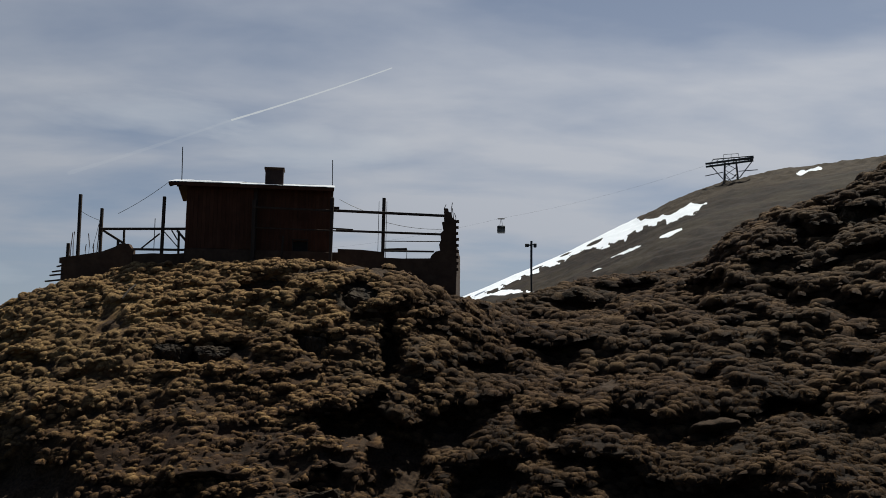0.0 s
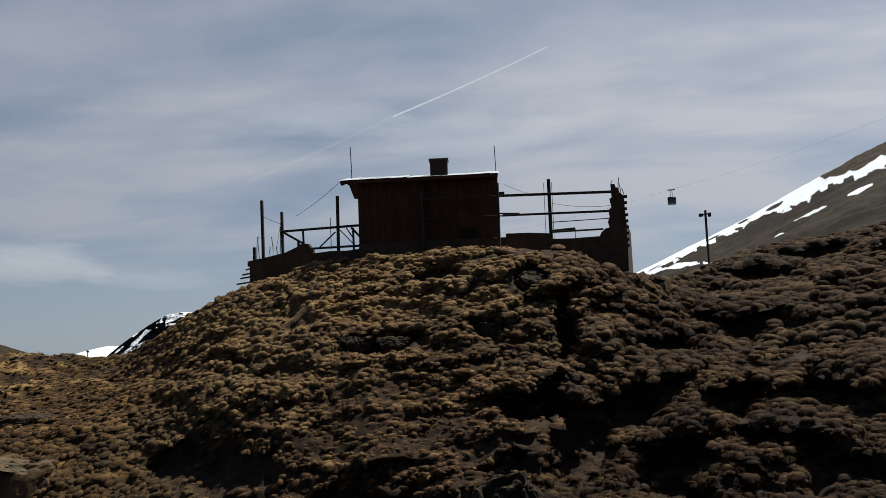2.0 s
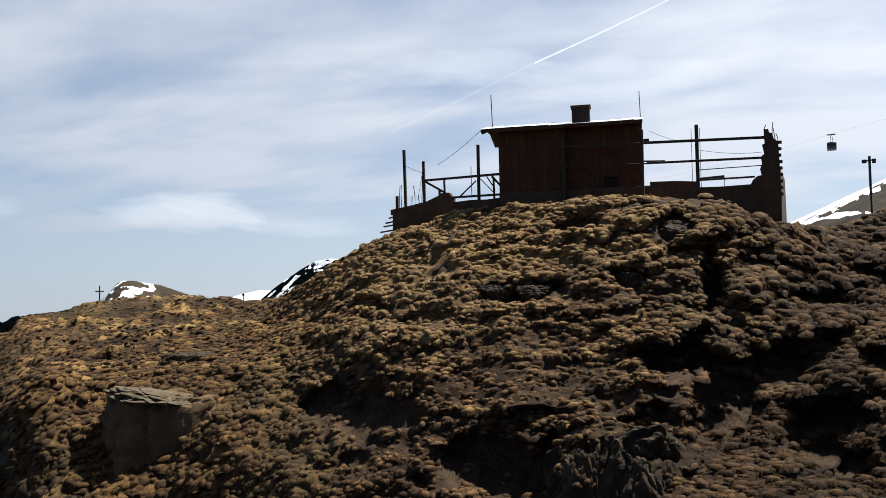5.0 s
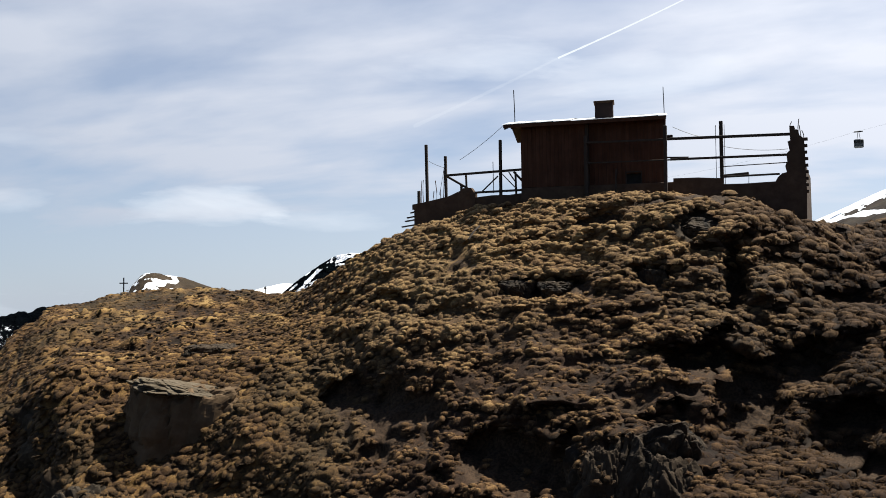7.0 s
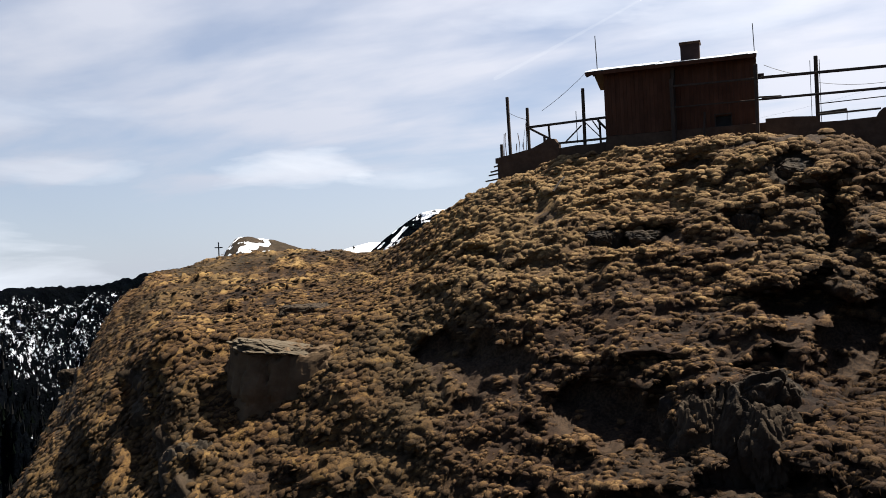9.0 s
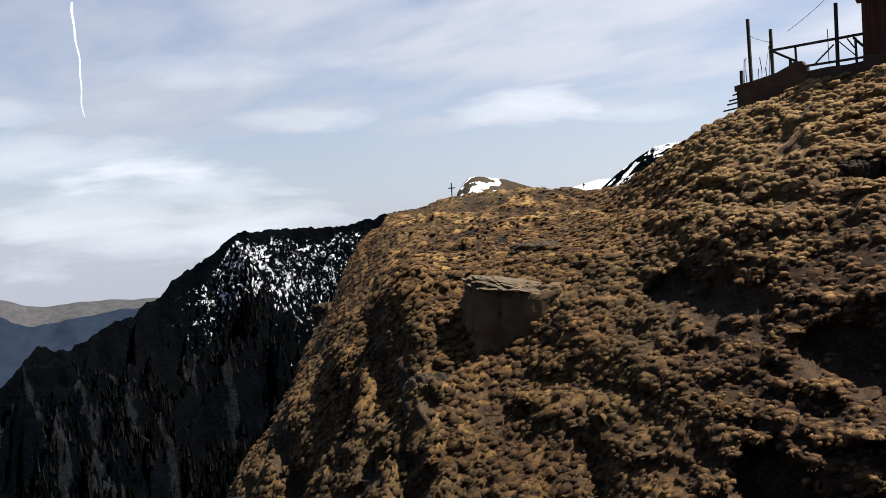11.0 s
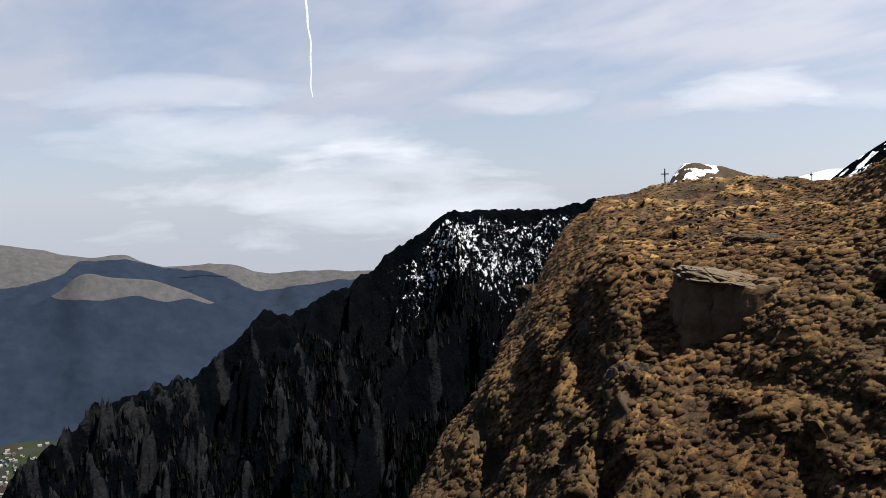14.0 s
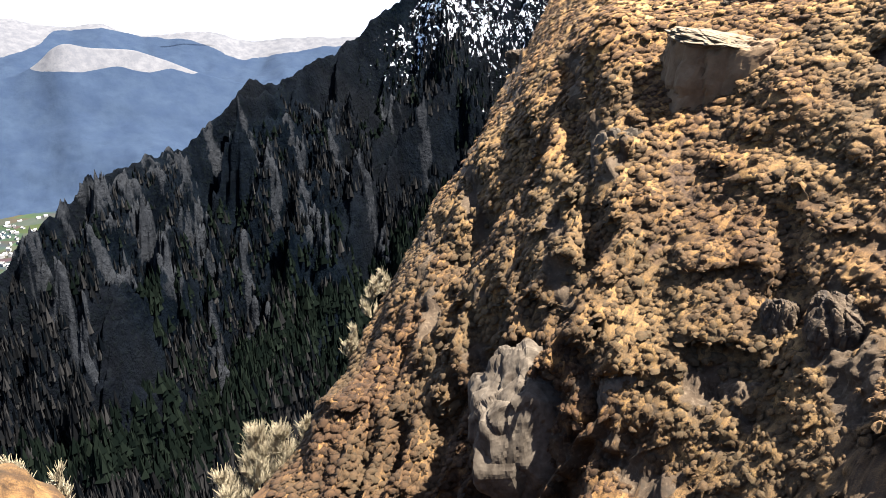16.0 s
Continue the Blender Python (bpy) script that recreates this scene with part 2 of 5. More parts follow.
TIMBER = plain("grey_timber", (0.022, 0.013, 0.008), (0.042, 0.027, 0.018), 8.0, 0.8, 0.4, stretch=(1, 1, 0.15))
CONCRETE = plain("rough_concrete", (0.044, 0.023, 0.0125), (0.072, 0.041, 0.024), 2.5, 0.92, 0.7)
TIN = plain("galvanised_tin", (0.50, 0.51, 0.53), (0.74, 0.74, 0.75), 3.0, 0.4, 0.1, metal=0.25, vary=0.25)
STEEL = plain("dark_steel", (0.025, 0.025, 0.026), (0.05, 0.048, 0.046), 6.0, 0.55, 0.1, metal=0.6)
RUST = plain("rusty_iron", (0.085, 0.04, 0.025), (0.15, 0.075, 0.045), 9.0, 0.85, 0.3, metal=0.3)
BRICK = plain("sooty_brick", (0.045, 0.024, 0.019), (0.075, 0.042, 0.034), 6.0, 0.9, 0.4, vary=0.7)
BLACK = plain("dark_interior", (0.012, 0.011, 0.010), (0.02, 0.018, 0.016), 3.0, 0.9, 0.1)
CABIN_PAINT = plain("dull_grey_paint", (0.03, 0.032, 0.034), (0.05, 0.052, 0.054), 3.0, 0.5, 0.05)


def blade_material(name, a, b):
    m, n = material(name)
    col = n.mix(n.attr("tone"), a, b)
    d = n.node("ShaderNodeBsdfDiffuse", None, Color=col)
    t = n.node("ShaderNodeBsdfTranslucent", None, Color=col)
    mx = n.node("ShaderNodeMixShader", None, Fac=0.3)
    n.tree.links.new(d.outputs[0], mx.inputs[1])
    n.tree.links.new(t.outputs[0], mx.inputs[2])
    n.node("ShaderNodeOutputMaterial", None, Surface=mx.outputs[0])
    return m


STRAW = blade_material("straw_blades", (0.0224, 0.0126, 0.0064), (0.116, 0.0725, 0.040))
# wood colours are darkened to match the shade painted on the mountain
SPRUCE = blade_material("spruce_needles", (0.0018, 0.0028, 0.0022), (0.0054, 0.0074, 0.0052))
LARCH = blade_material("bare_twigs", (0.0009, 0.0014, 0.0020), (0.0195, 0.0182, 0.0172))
def vapour_material(name, clearness):
    m, vn = material(name)
    # emission stands in for sunlight scattered by the ice; the trail is no lamp
    shine = vn.node("ShaderNodeEmission", None, Color=(0.95, 0.96, 1.0, 1.0), Strength=0.45)
    clear = vn.node("ShaderNodeBsdfTransparent")
    veil_mix = vn.node("ShaderNodeMixShader", None, Fac=clearness)
    vn.tree.links.new(shine.outputs[0], veil_mix.inputs[1])
    vn.tree.links.new(clear.outputs[0], veil_mix.inputs[2])
    vn.node("ShaderNodeOutputMaterial", None, Surface=veil_mix.outputs[0])
    return m


VAPOUR = vapour_material("ice_vapour", 0.35)
THIN_VAPOUR = vapour_material("thin_ice_vapour", 0.94)
TWIGS = blade_material("pale_twigs", (0.11, 0.09, 0.062), (0.36, 0.30, 0.20))

# ---- ground ----
def fade(t):
    return t * t * t * (t * (t * 6 - 15) + 10)


def lattice(ix, iy, iz, seed):
    h = (ix.astype(np.int64) * 374761393 + iy.astype(np.int64) * 668265263 + iz.astype(np.int64) * 2147483647 + seed * 974634777) & 0xFFFFFFFF
    h = ((h ^ (h >> 13)) * 1274126177) & 0xFFFFFFFF
    h = ((h ^ (h >> 16)) * 2246822519) & 0xFFFFFFFF
    return ((h ^ (h >> 15)) & 0xFFFFFF) / float(0xFFFFFF)


def soft_noise(x, y, z, seed=0):
    """Value noise in -1..1."""
    ix, iy, iz = np.floor(x), np.floor(y), np.floor(z)
    fx, fy, fz = fade(x - ix), fade(y - iy), fade(z - iz)
    total = 0
    for dx in (0, 1):
        for dy in (0, 1):
            for dz in (0, 1):
                k = (fx if dx else 1 - fx) * (fy if dy else 1 - fy) * (fz if dz else 1 - fz)
                total = total + k * lattice(ix + dx, iy + dy, iz + dz, seed)
    return total * 2 - 1


def fractal(x, y, z, octaves=4, gain=0.5, seed=0):
    total, amp, top = 0, 1.0, 0.0
    for i in range(octaves):
        total = total + amp * soft_noise(x, y, z, seed + i * 17)
        top += amp
        x, y, z, amp = x * 2.03 + 11.3, y * 2.03 + 5.7, z * 2.03 + 3.1, amp * gain
    return total / top


def cushions(x, y, z, seed=0):
    """Rounded lumps packed side by side: 1 on top of a lump, 0 in the cracks; and a random number for each lump."""
    ix, iy, iz = np.floor(x), np.floor(y), np.floor(z)
    best, second, pick = np.full(x.shape, 9.0), np.full(x.shape, 9.0), np.zeros(x.shape)
    for dx in (-1, 0, 1):
        for dy in (-1, 0, 1):
            for dz in (-1, 0, 1):
                cx, cy, cz = ix + dx, iy + dy, iz + dz
                h = lattice(cx, cy, cz, seed) * 4096
                r = np.floor(h) / 4096
                g = (h - np.floor(h)) * 64
                q = np.floor(g) / 64
                d = (x - cx - 0.1 - 0.8 * q) ** 2 + (y - cy - 0.1 - 0.8 * (g - np.floor(g))) ** 2 + (z - cz - 0.1 - 0.8 * r) ** 2
                near = d < best
                second = np.where(near, best, np.minimum(second, d))
                pick = np.where(near, r, pick)
                best = np.where(near, d, best)
    best, second = np.sqrt(best), np.sqrt(second)
    dome = np.clip(1 - (best / 0.85) ** 2.5, 0, 1)
    return dome, np.clip((second - best) * 4.0, 0, 1) ** 0.6, pick


def spread(table, az, width):
    """A line through (az, value) pairs, rounded over a width in degrees."""
    t = np.array(table)
    return sum(np.interp(az + s * width, t[:, 0], t[:, 1]) for s in (-1, -0.6, -0.2, 0.2, 0.6, 1)) / 6


# the near hillside: elevation and range of its upper edge by heading
EDGE_EAST = [(-180, 3), (-70, 16), (-28, 12.0), (-25.9, 10.6), (-22.6, 9.9), (-18.9, 8.6), (-18.2, 7.4), (-17.3, 6.4), (-15, 6.0), (-11.8, 5.7), (-8, 5.0), (-5.5, 4.05), (-3, 3.9), (-0.9, 4.7), (1.2, 5.3)]
EDGE_MEADOW = [(2.2, 6.1), (3.2, 6.35), (6, 6.5), (10, 6.6), (16, 6.3), (19.6, 6.0), (21.5, 5.2), (23.4, 4.8), (25.5, 3.9), (26.7, 3.2), (28.3, 2.1), (29.5, 1.2), (31, 0.45), (33, 0.35), (36, 0.62), (39, 0.65), (42, 0.4), (45, -0.25)]
EDGE_CLIFF = [(47, -1.2), (48.6, -2.5), (49.7, -4.9), (51.4, -7.7), (53.1, -10.3), (54.3, -12.9), (56.5, -15.6), (59.3, -20), (62.4, -23.5), (64.3, -27), (68, -31), (71, -33), (75, -35), (80, -37), (83.5, -31), (85.3, -28.6), (87, -27), (94, -25), (110, -26), (145, 0), (180, 3)]
EDGE_EL = EDGE_EAST + EDGE_MEADOW + EDGE_CLIFF
EDGE_R = [(-180, 60), (-70, 70), (-28, 64), (-19, 60), (-12, 64), (-5, 53), (-2.5, 44), (0, 42.6), (2, 42.6), (6, 43.0), (10, 43.6), (17, 45.6), (22, 47.4), (26, 49.2), (29, 52.5), (31, 61), (33, 76), (36, 90), (42, 92), (46, 90), (49, 80), (52, 70), (55, 64), (60, 55), (65, 46), (69, 42), (75, 34), (80, 30), (87, 27), (100, 24), (180, 40)]
SHOULDER_EL = [(-180, -1), (-28, 4.0), (-10, 0.0), (5, -1.5), (15, -2.0), (25, -2.6), (32, -3.6), (38, -4.2), (45, -5.5), (50, -9), (55, -16), (60, -22.5), (70, -36), (100, -38), (140, -4), (180, -1)]
SHOULDER_R = [(-180, 45), (-28, 47), (-10, 44), (5, 36), (15, 35.5), (25, 39), (32, 44), (38, 46), (41, 45), (45, 48), (50, 54), (55, 54), (60, 48), (70, 34), (80, 24), (100, 19), (180, 30)]
BASE_EL = [(-180, -5), (-120, -6), (-28, -11), (10, -14), (25, -20), (35, -33), (55, -36), (62, -37), (70, -42), (100, -45), (140, -8), (180, -5)]
BASE_R = [(-180, 25), (-28, 29), (10, 27), (25, 26), (35, 24.5), (48, 25), (55, 30), (62, 34), (70, 30), (100, 17), (180, 20)]
BACK = [(-180, -0.1), (-28, -0.02), (-8, -0.02), (0, -0.06), (20, -0.02), (27, -0.12), (31, -0.30), (45, -0.45), (50, -1.3), (60, -1.8), (100, -1.5), (180, -0.4)]


def deg_tan(e):
    return np.tan(np.radians(e))


def hillside(az, r):
    """Smooth height of the near hillside; az and r are arrays of one shape."""
    ec, rc = spread(EDGE_EL, az, 0.6), spread(EDGE_R, az, 1.5)
    es, rs = spread(SHOULDER_EL, az, 3), spread(SHOULDER_R, az, 3)
    eb, rb = spread(BASE_EL, az, 4), spread(BASE_R, az, 4)
    back = spread(BACK, az, 2)
    rs = np.minimum(rs, rc - 0.5)
    rb = np.minimum(rb, rs - 0.5)
    zc, zs, zb = rc * deg_tan(ec), rs * deg_tan(es), rb * deg_tan(eb)
    rg, zg = rb * 0.72, zb - (2.0 + 0.12 * rb) * np.clip((130 - np.abs(az)) / 40, 0, 1)

    def run(r):
        k = (r > 2.0) * (r - 2.0) / (rg - 2.0)
        z = np.where(r < rg, -1.68 + (zg + 1.68) * np.clip(k, 0, 1) ** 0.6, 0)
        z = np.where((r >= rg) & (r < rb), zg + (zb - zg) * ((r - rg) / (rb - rg)) ** 1.4, z)
        z = np.where((r >= rb) & (r < rs), zb + (zs - zb) * (r - rb) / (rs - rb), z)
        z = np.where((r >= rs) & (r < rc), zs + (zc - zs) * (r - rs) / (rc - rs), z)
        return np.where(r >= rc, zc + back * (r - rc), z)

    z = (run(r) * 2 + run(np.maximum(r - 0.9, 0)) + run(r + 0.9)) / 4
    # the slope breaks off into a rock step above the gully
    e = np.degrees(np.arctan2(z, np.maximum(r, 0.1)))
    return z - 4.5 * np.exp(-(((az - 48) / 7) ** 2)) * fade(np.clip((-24.0 - e) / 7, 0, 1)) * np.clip((r - 18) / 6, 0, 1)


def spot(az, el, lo=22.0, hi=100.0):
    """The first place on the smooth hillside along that heading and elevation."""
    r = np.linspace(lo, hi, 1600)
    e = np.degrees(np.arctan2(hillside(np.full_like(r, az), r), r))
    i = int(np.argmax(e >= el)) if (e >= el).any() else int(np.argmax(e))
    d = heading(az)
    return Vector((d.x * r[i], d.y * r[i], r[i] * math.tan(radians(el))))


# faces of bare rock: heading, elevation, half width, half height
STONE = [(46.3, -8.2, 0.6, 1.6), (48.8, -13.5, 0.5, 1.6), (49.5, -30.0, 5.2, 4.6), (43.0, -30.5, 3.0, 3.2), (29.3, -24.0, 1.9, 2.9), (44.6, -13.2, 1.5, 1.6), (37.6, -28.0, 2.6, 1.6), (47.5, -19.5, 0.9, 2.0), (56.5, -21.5, 1.0, 2.4), (53.5, -15.5, 0.9, 2.0), (5.5, 4.2, 1.8, 0.6), (-26.5, 8.6, 1.4, 0.9), (51.0, -7.5, 0.8, 1.6)]
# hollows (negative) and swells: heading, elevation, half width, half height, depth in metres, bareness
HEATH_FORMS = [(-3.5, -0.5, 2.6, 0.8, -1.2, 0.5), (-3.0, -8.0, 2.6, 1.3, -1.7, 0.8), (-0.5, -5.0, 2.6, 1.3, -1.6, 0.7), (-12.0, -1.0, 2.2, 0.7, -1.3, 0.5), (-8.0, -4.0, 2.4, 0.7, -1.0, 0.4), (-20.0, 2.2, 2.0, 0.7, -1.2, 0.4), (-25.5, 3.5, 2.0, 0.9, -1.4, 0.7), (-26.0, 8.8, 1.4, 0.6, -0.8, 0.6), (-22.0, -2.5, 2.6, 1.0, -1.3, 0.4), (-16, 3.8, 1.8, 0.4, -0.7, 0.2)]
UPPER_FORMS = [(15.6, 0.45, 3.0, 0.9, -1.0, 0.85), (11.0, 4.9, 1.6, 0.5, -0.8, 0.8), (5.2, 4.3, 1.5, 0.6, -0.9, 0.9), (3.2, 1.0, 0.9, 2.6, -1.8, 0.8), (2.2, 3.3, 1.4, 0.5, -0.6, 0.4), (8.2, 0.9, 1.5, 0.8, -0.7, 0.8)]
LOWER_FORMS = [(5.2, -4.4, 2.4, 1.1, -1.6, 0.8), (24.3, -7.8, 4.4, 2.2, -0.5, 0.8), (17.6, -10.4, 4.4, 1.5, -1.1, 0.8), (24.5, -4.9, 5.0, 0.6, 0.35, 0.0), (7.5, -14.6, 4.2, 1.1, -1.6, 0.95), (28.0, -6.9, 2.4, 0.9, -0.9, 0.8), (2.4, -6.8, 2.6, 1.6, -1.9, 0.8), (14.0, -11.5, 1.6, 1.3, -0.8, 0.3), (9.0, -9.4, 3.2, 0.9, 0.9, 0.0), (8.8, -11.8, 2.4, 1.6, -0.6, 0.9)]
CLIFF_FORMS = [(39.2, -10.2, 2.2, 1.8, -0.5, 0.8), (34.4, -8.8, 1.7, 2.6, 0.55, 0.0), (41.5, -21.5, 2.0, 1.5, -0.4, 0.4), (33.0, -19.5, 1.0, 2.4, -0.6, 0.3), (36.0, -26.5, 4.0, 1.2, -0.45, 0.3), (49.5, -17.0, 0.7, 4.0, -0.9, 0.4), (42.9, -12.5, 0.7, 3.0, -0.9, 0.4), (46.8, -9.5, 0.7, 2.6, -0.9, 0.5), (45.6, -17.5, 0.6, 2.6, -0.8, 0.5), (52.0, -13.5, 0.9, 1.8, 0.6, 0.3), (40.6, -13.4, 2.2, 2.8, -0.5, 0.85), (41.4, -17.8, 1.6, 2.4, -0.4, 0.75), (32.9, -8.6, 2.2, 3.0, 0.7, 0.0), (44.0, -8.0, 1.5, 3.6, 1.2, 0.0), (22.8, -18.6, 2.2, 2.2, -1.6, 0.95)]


def sheet(name, pts, quads, mats, attrs=None, smooth=True):
    """A mesh from numpy arrays."""
    me = bpy.data.meshes.new(name)
    me.vertices.add(len(pts))
    me.vertices.foreach_set("co", np.ascontiguousarray(pts, dtype=np.float32).ravel())
    k = quads.shape[1]
    me.loops.add(quads.size)
    me.polygons.add(len(quads))
    me.loops.foreach_set("vertex_index", np.ascontiguousarray(quads, dtype=np.int32).ravel())
    me.polygons.foreach_set("loop_start", np.arange(0, quads.size, k, dtype=np.int32))
    me.polygons.foreach_set("loop_total", np.full(len(quads), k, dtype=np.int32))
    me.polygons.foreach_set("use_smooth", np.full(len(quads), smooth, dtype=bool))
    me.update(calc_edges=True)
    for key, value in (attrs or {}).items():
        me.attributes.new(key, "FLOAT", "POINT").data.foreach_set("value", np.ascontiguousarray(value, dtype=np.float32).ravel())
    for mt in mats:
        me.materials.append(mt)
    return me


def grid_quads(rows, cols):
    i = np.arange(rows * cols).reshape(rows, cols)
    return np.stack([i[:-1, :-1], i[:-1, 1:], i[1:, 1:], i[1:, :-1]], -1).reshape(-1, 4)


RAGGED = [0.0]


def bell(x, y, z, at, wide, tall, soft=False):
    """A soft-edged patch on a slope: full inside, nothing outside."""
    side = heading(at[3] - 90)
    u = (x - at[0]) * side.x + (y - at[1]) * side.y
    q = (u / wide) ** 2 + ((z - at[2]) / tall) ** 2
    q = q * (1 + 1.1 * RAGGED[0]) + 0.25 * RAGGED[0]
    q = np.maximum(q, 0)
    return np.exp(-np.minimum(q, 9) * 1.3) if soft else np.exp(-np.minimum(q, 9) ** 3)


FIELD = []


def hill_mesh():
    az = np.concatenate([np.arange(-180, -34, 3.0), np.arange(-34, -29, 0.5), np.arange(-29, 70, 0.19), np.arange(72, 90, 0.4), np.arange(90, 180.5, 3.0)])
    # rows are closest where the slope faces the eye, from the gully up to the crest
    rim = spread(EDGE_R, az, 1.5)
    near = np.concatenate([[0.0, 0.8, 1.6], np.arange(2.2, 22.9, 0.4)])
    s0 = np.linspace(0, 1, 160)[:, None]
    R0 = 23 + (np.maximum(rim, 26) - 23) * s0
    A0 = np.repeat(az[None, :], 160, 0)
    Z0 = hillside(A0, R0)
    E0 = np.arctan2(Z0, R0)
    pace = np.maximum(np.diff(E0, axis=0), 0) + 0.35 * np.hypot(np.diff(R0, axis=0), np.diff(Z0, axis=0)) / R0[1:]
    run = np.concatenate([np.zeros((1, len(az))), np.cumsum(pace, 0)])
    run = run / run[-1]
    even = np.linspace(0, 1, 290)
    face = np.stack([np.interp(even, run[:, j], R0[:, j]) for j in range(len(az))], 1)
    rear = np.maximum(rim, 26) + np.concatenate([np.arange(0.1, 3, 0.25), np.arange(3, 12, 1.0), np.linspace(13, 60, 14)])[:, None]
    R = np.concatenate([np.repeat(near[:, None], len(az), 1), face, rear])
    A = np.repeat(az[None, :], len(R), 0)
    Z = hillside(A, R)
    X, Y = -np.sin(np.radians(A)) * R, np.cos(np.radians(A)) * R
    # slope and outward normal by differences along the ray and round the circle
    dr = hillside(A, R + 0.4) - hillside(A, np.maximum(R - 0.4, 0.0))
    gr = dr / 0.8
    step = 0.6
    ga = (hillside(A + step, R) - hillside(A - step, R)) / np.maximum(2 * np.radians(step) * R, 0.4)
    ga = np.clip(ga, -1.5, 1.5)
    gr = np.clip(gr, -2.0, 2.0)
    ex, ey = -np.sin(np.radians(A)), np.cos(np.radians(A))
    tx, ty = -np.cos(np.radians(A)), -np.sin(np.radians(A))
    nx, ny, nz = -(gr * ex + ga * tx), -(gr * ey + ga * ty), np.ones_like(Z)
    k = 1 / np.sqrt(nx * nx + ny * ny + nz * nz)
    nx, ny, nz = nx * k, ny * k, nz * k
    tame = np.clip((R - 2.5) / 6, 0.0, 1)
    # large folds, terraces across the slope, then the hollows
    big = fractal(X / 9, Y / 9, Z / 7, 3, 0.5, 3) * 0.75
    ledge = fractal(X / 3.2, Y / 3.2, Z / 2.0, 3, 0.5, 40) * 0.7
    el = np.degrees(np.arctan2(Z, R))
    # steps: short steep risers over long grassy treads, strongest to the east and low on the slope
    zone = 0.45 + 1.0 / (1 + np.exp((A - 4) / 1.6)) + 0.9 * np.exp(-(((A - 23) / 7) ** 2) - ((el + 7.6) / 2.0) ** 2) + 0.35 / (1 + np.exp((el + 9) / 1.0))
    stepm = np.clip(0.55 + 1.7 * fractal(X / 6, Y / 6, Z / 4, 3, 0.5, 44), 0, 1) * np.clip(zone, 0, 1)
    ph = Z / 2.1 + 1.0 * fractal(X / 5, Y / 5, Z * 0, 3, 0.5, 47)
    ph = ph - np.floor(ph)
    stair = np.where(ph < 0.32, ph / 0.32, (1 - ph) / 0.68)
    stair = fade(stair)
    jut = 2.3 * stair * stepm
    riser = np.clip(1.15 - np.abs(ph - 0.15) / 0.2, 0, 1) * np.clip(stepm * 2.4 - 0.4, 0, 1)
    rough = np.clip(1.15 - np.abs(gr) * 0.1, 0.3, 1)
    quiet = np.exp(-(((A - 39) / 7.5) ** 2)) * np.clip((R - 48) / 6, 0, 1)
    slide = np.exp(-(((A - 20.5) / 1.6) ** 2) - ((np.degrees(np.arctan2(Z, R)) - 2.2) / 1.3) ** 2)
    lump = (big + ledge * rough) * (1 - 0.35 * quiet) + quiet * 1.1 * np.abs(fractal(X / 5.5, Y / 5.5, Z / 1.8, 3, 0.5, 351)) * (1 - 0.6 * slide)
    # evener slope to the west, with ribs of turf that run down along the cliff
    west = 1 / (1 + np.exp((28 - A) / 2))
    lump = lump * (1 - 0.6 * west)
    jut = jut * (1 - quiet) * (1 - 0.5 * west)
    brow = 1 / (1 + np.exp((43.0 - A) / 1.2))
    lump = lump + brow * 1.15 * (1 - 2.2 * np.abs(fractal((A * 19 + el * 13) / 23 / 2.4, (A * 13 - el * 19) / 23 / 11, A * 0, 3, 0.5, 55)))
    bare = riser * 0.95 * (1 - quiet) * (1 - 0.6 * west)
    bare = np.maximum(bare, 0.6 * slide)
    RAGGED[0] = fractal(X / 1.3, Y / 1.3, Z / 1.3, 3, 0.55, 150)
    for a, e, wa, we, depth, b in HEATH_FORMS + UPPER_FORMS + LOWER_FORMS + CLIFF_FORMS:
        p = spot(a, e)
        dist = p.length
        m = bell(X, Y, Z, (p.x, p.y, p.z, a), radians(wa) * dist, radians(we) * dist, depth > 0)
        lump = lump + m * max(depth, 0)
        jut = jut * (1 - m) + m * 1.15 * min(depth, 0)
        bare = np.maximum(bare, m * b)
    crest = spread(EDGE_R, A, 1.5)
    top = np.clip(np.abs(R - crest) / 5, 0, 1)
    jut = np.clip(jut, -2.6, 2.5)
    lump = lump * (0.25 + 0.75 * top) * np.where(R > crest, 0.3, 1)
    jut = jut * top * (R < crest) * tame
    # bare rock faces with upright cracks
    stone = np.zeros_like(Z)
    for a, e, wide, tall in STONE:
        p = spot(a, e)
        stone = np.maximum(stone, bell(X, Y, Z, (p.x, p.y, p.z, a), radians(wide) * p.length, radians(tall) * p.length))
    stone = stone * np.clip(1.3 + 1.8 * fractal(X / 1.6, Y / 1.6, Z / 1.6, 3, 0.5, 171), 0, 1)
    vein = 1 - 2.6 * np.abs(fractal(X / 0.9, Y / 0.9, Z / 3.0, 4, 0.6, 177))
    slab = np.round(fractal(X / 1.1 + 0.3 * Z, Y / 1.1, Z / 2.4, 2, 0.5, 183) * 4) / 4
    crag = (0.75 * slab + 0.40 * np.clip(vein, -0.5, 1) + 0.20 * fractal(X * 3, Y * 3, Z * 3, 3, 0.6, 179)) * stone
    lump = lump + crag * 0.5
    bare = np.maximum(bare, stone)
    # thatch of old grass between the tussocks
    QX, QY, QZ = X + nx * lump - ex * jut, Y + ny * lump - ey * jut, Z + nz * lump
    w1, w2 = fractal(QX / 0.7, QY / 0.7, QZ / 0.7, 3, 0.5, 301), fractal(QX / 0.7, QY / 0.7, QZ / 0.7, 3, 0.5, 307)
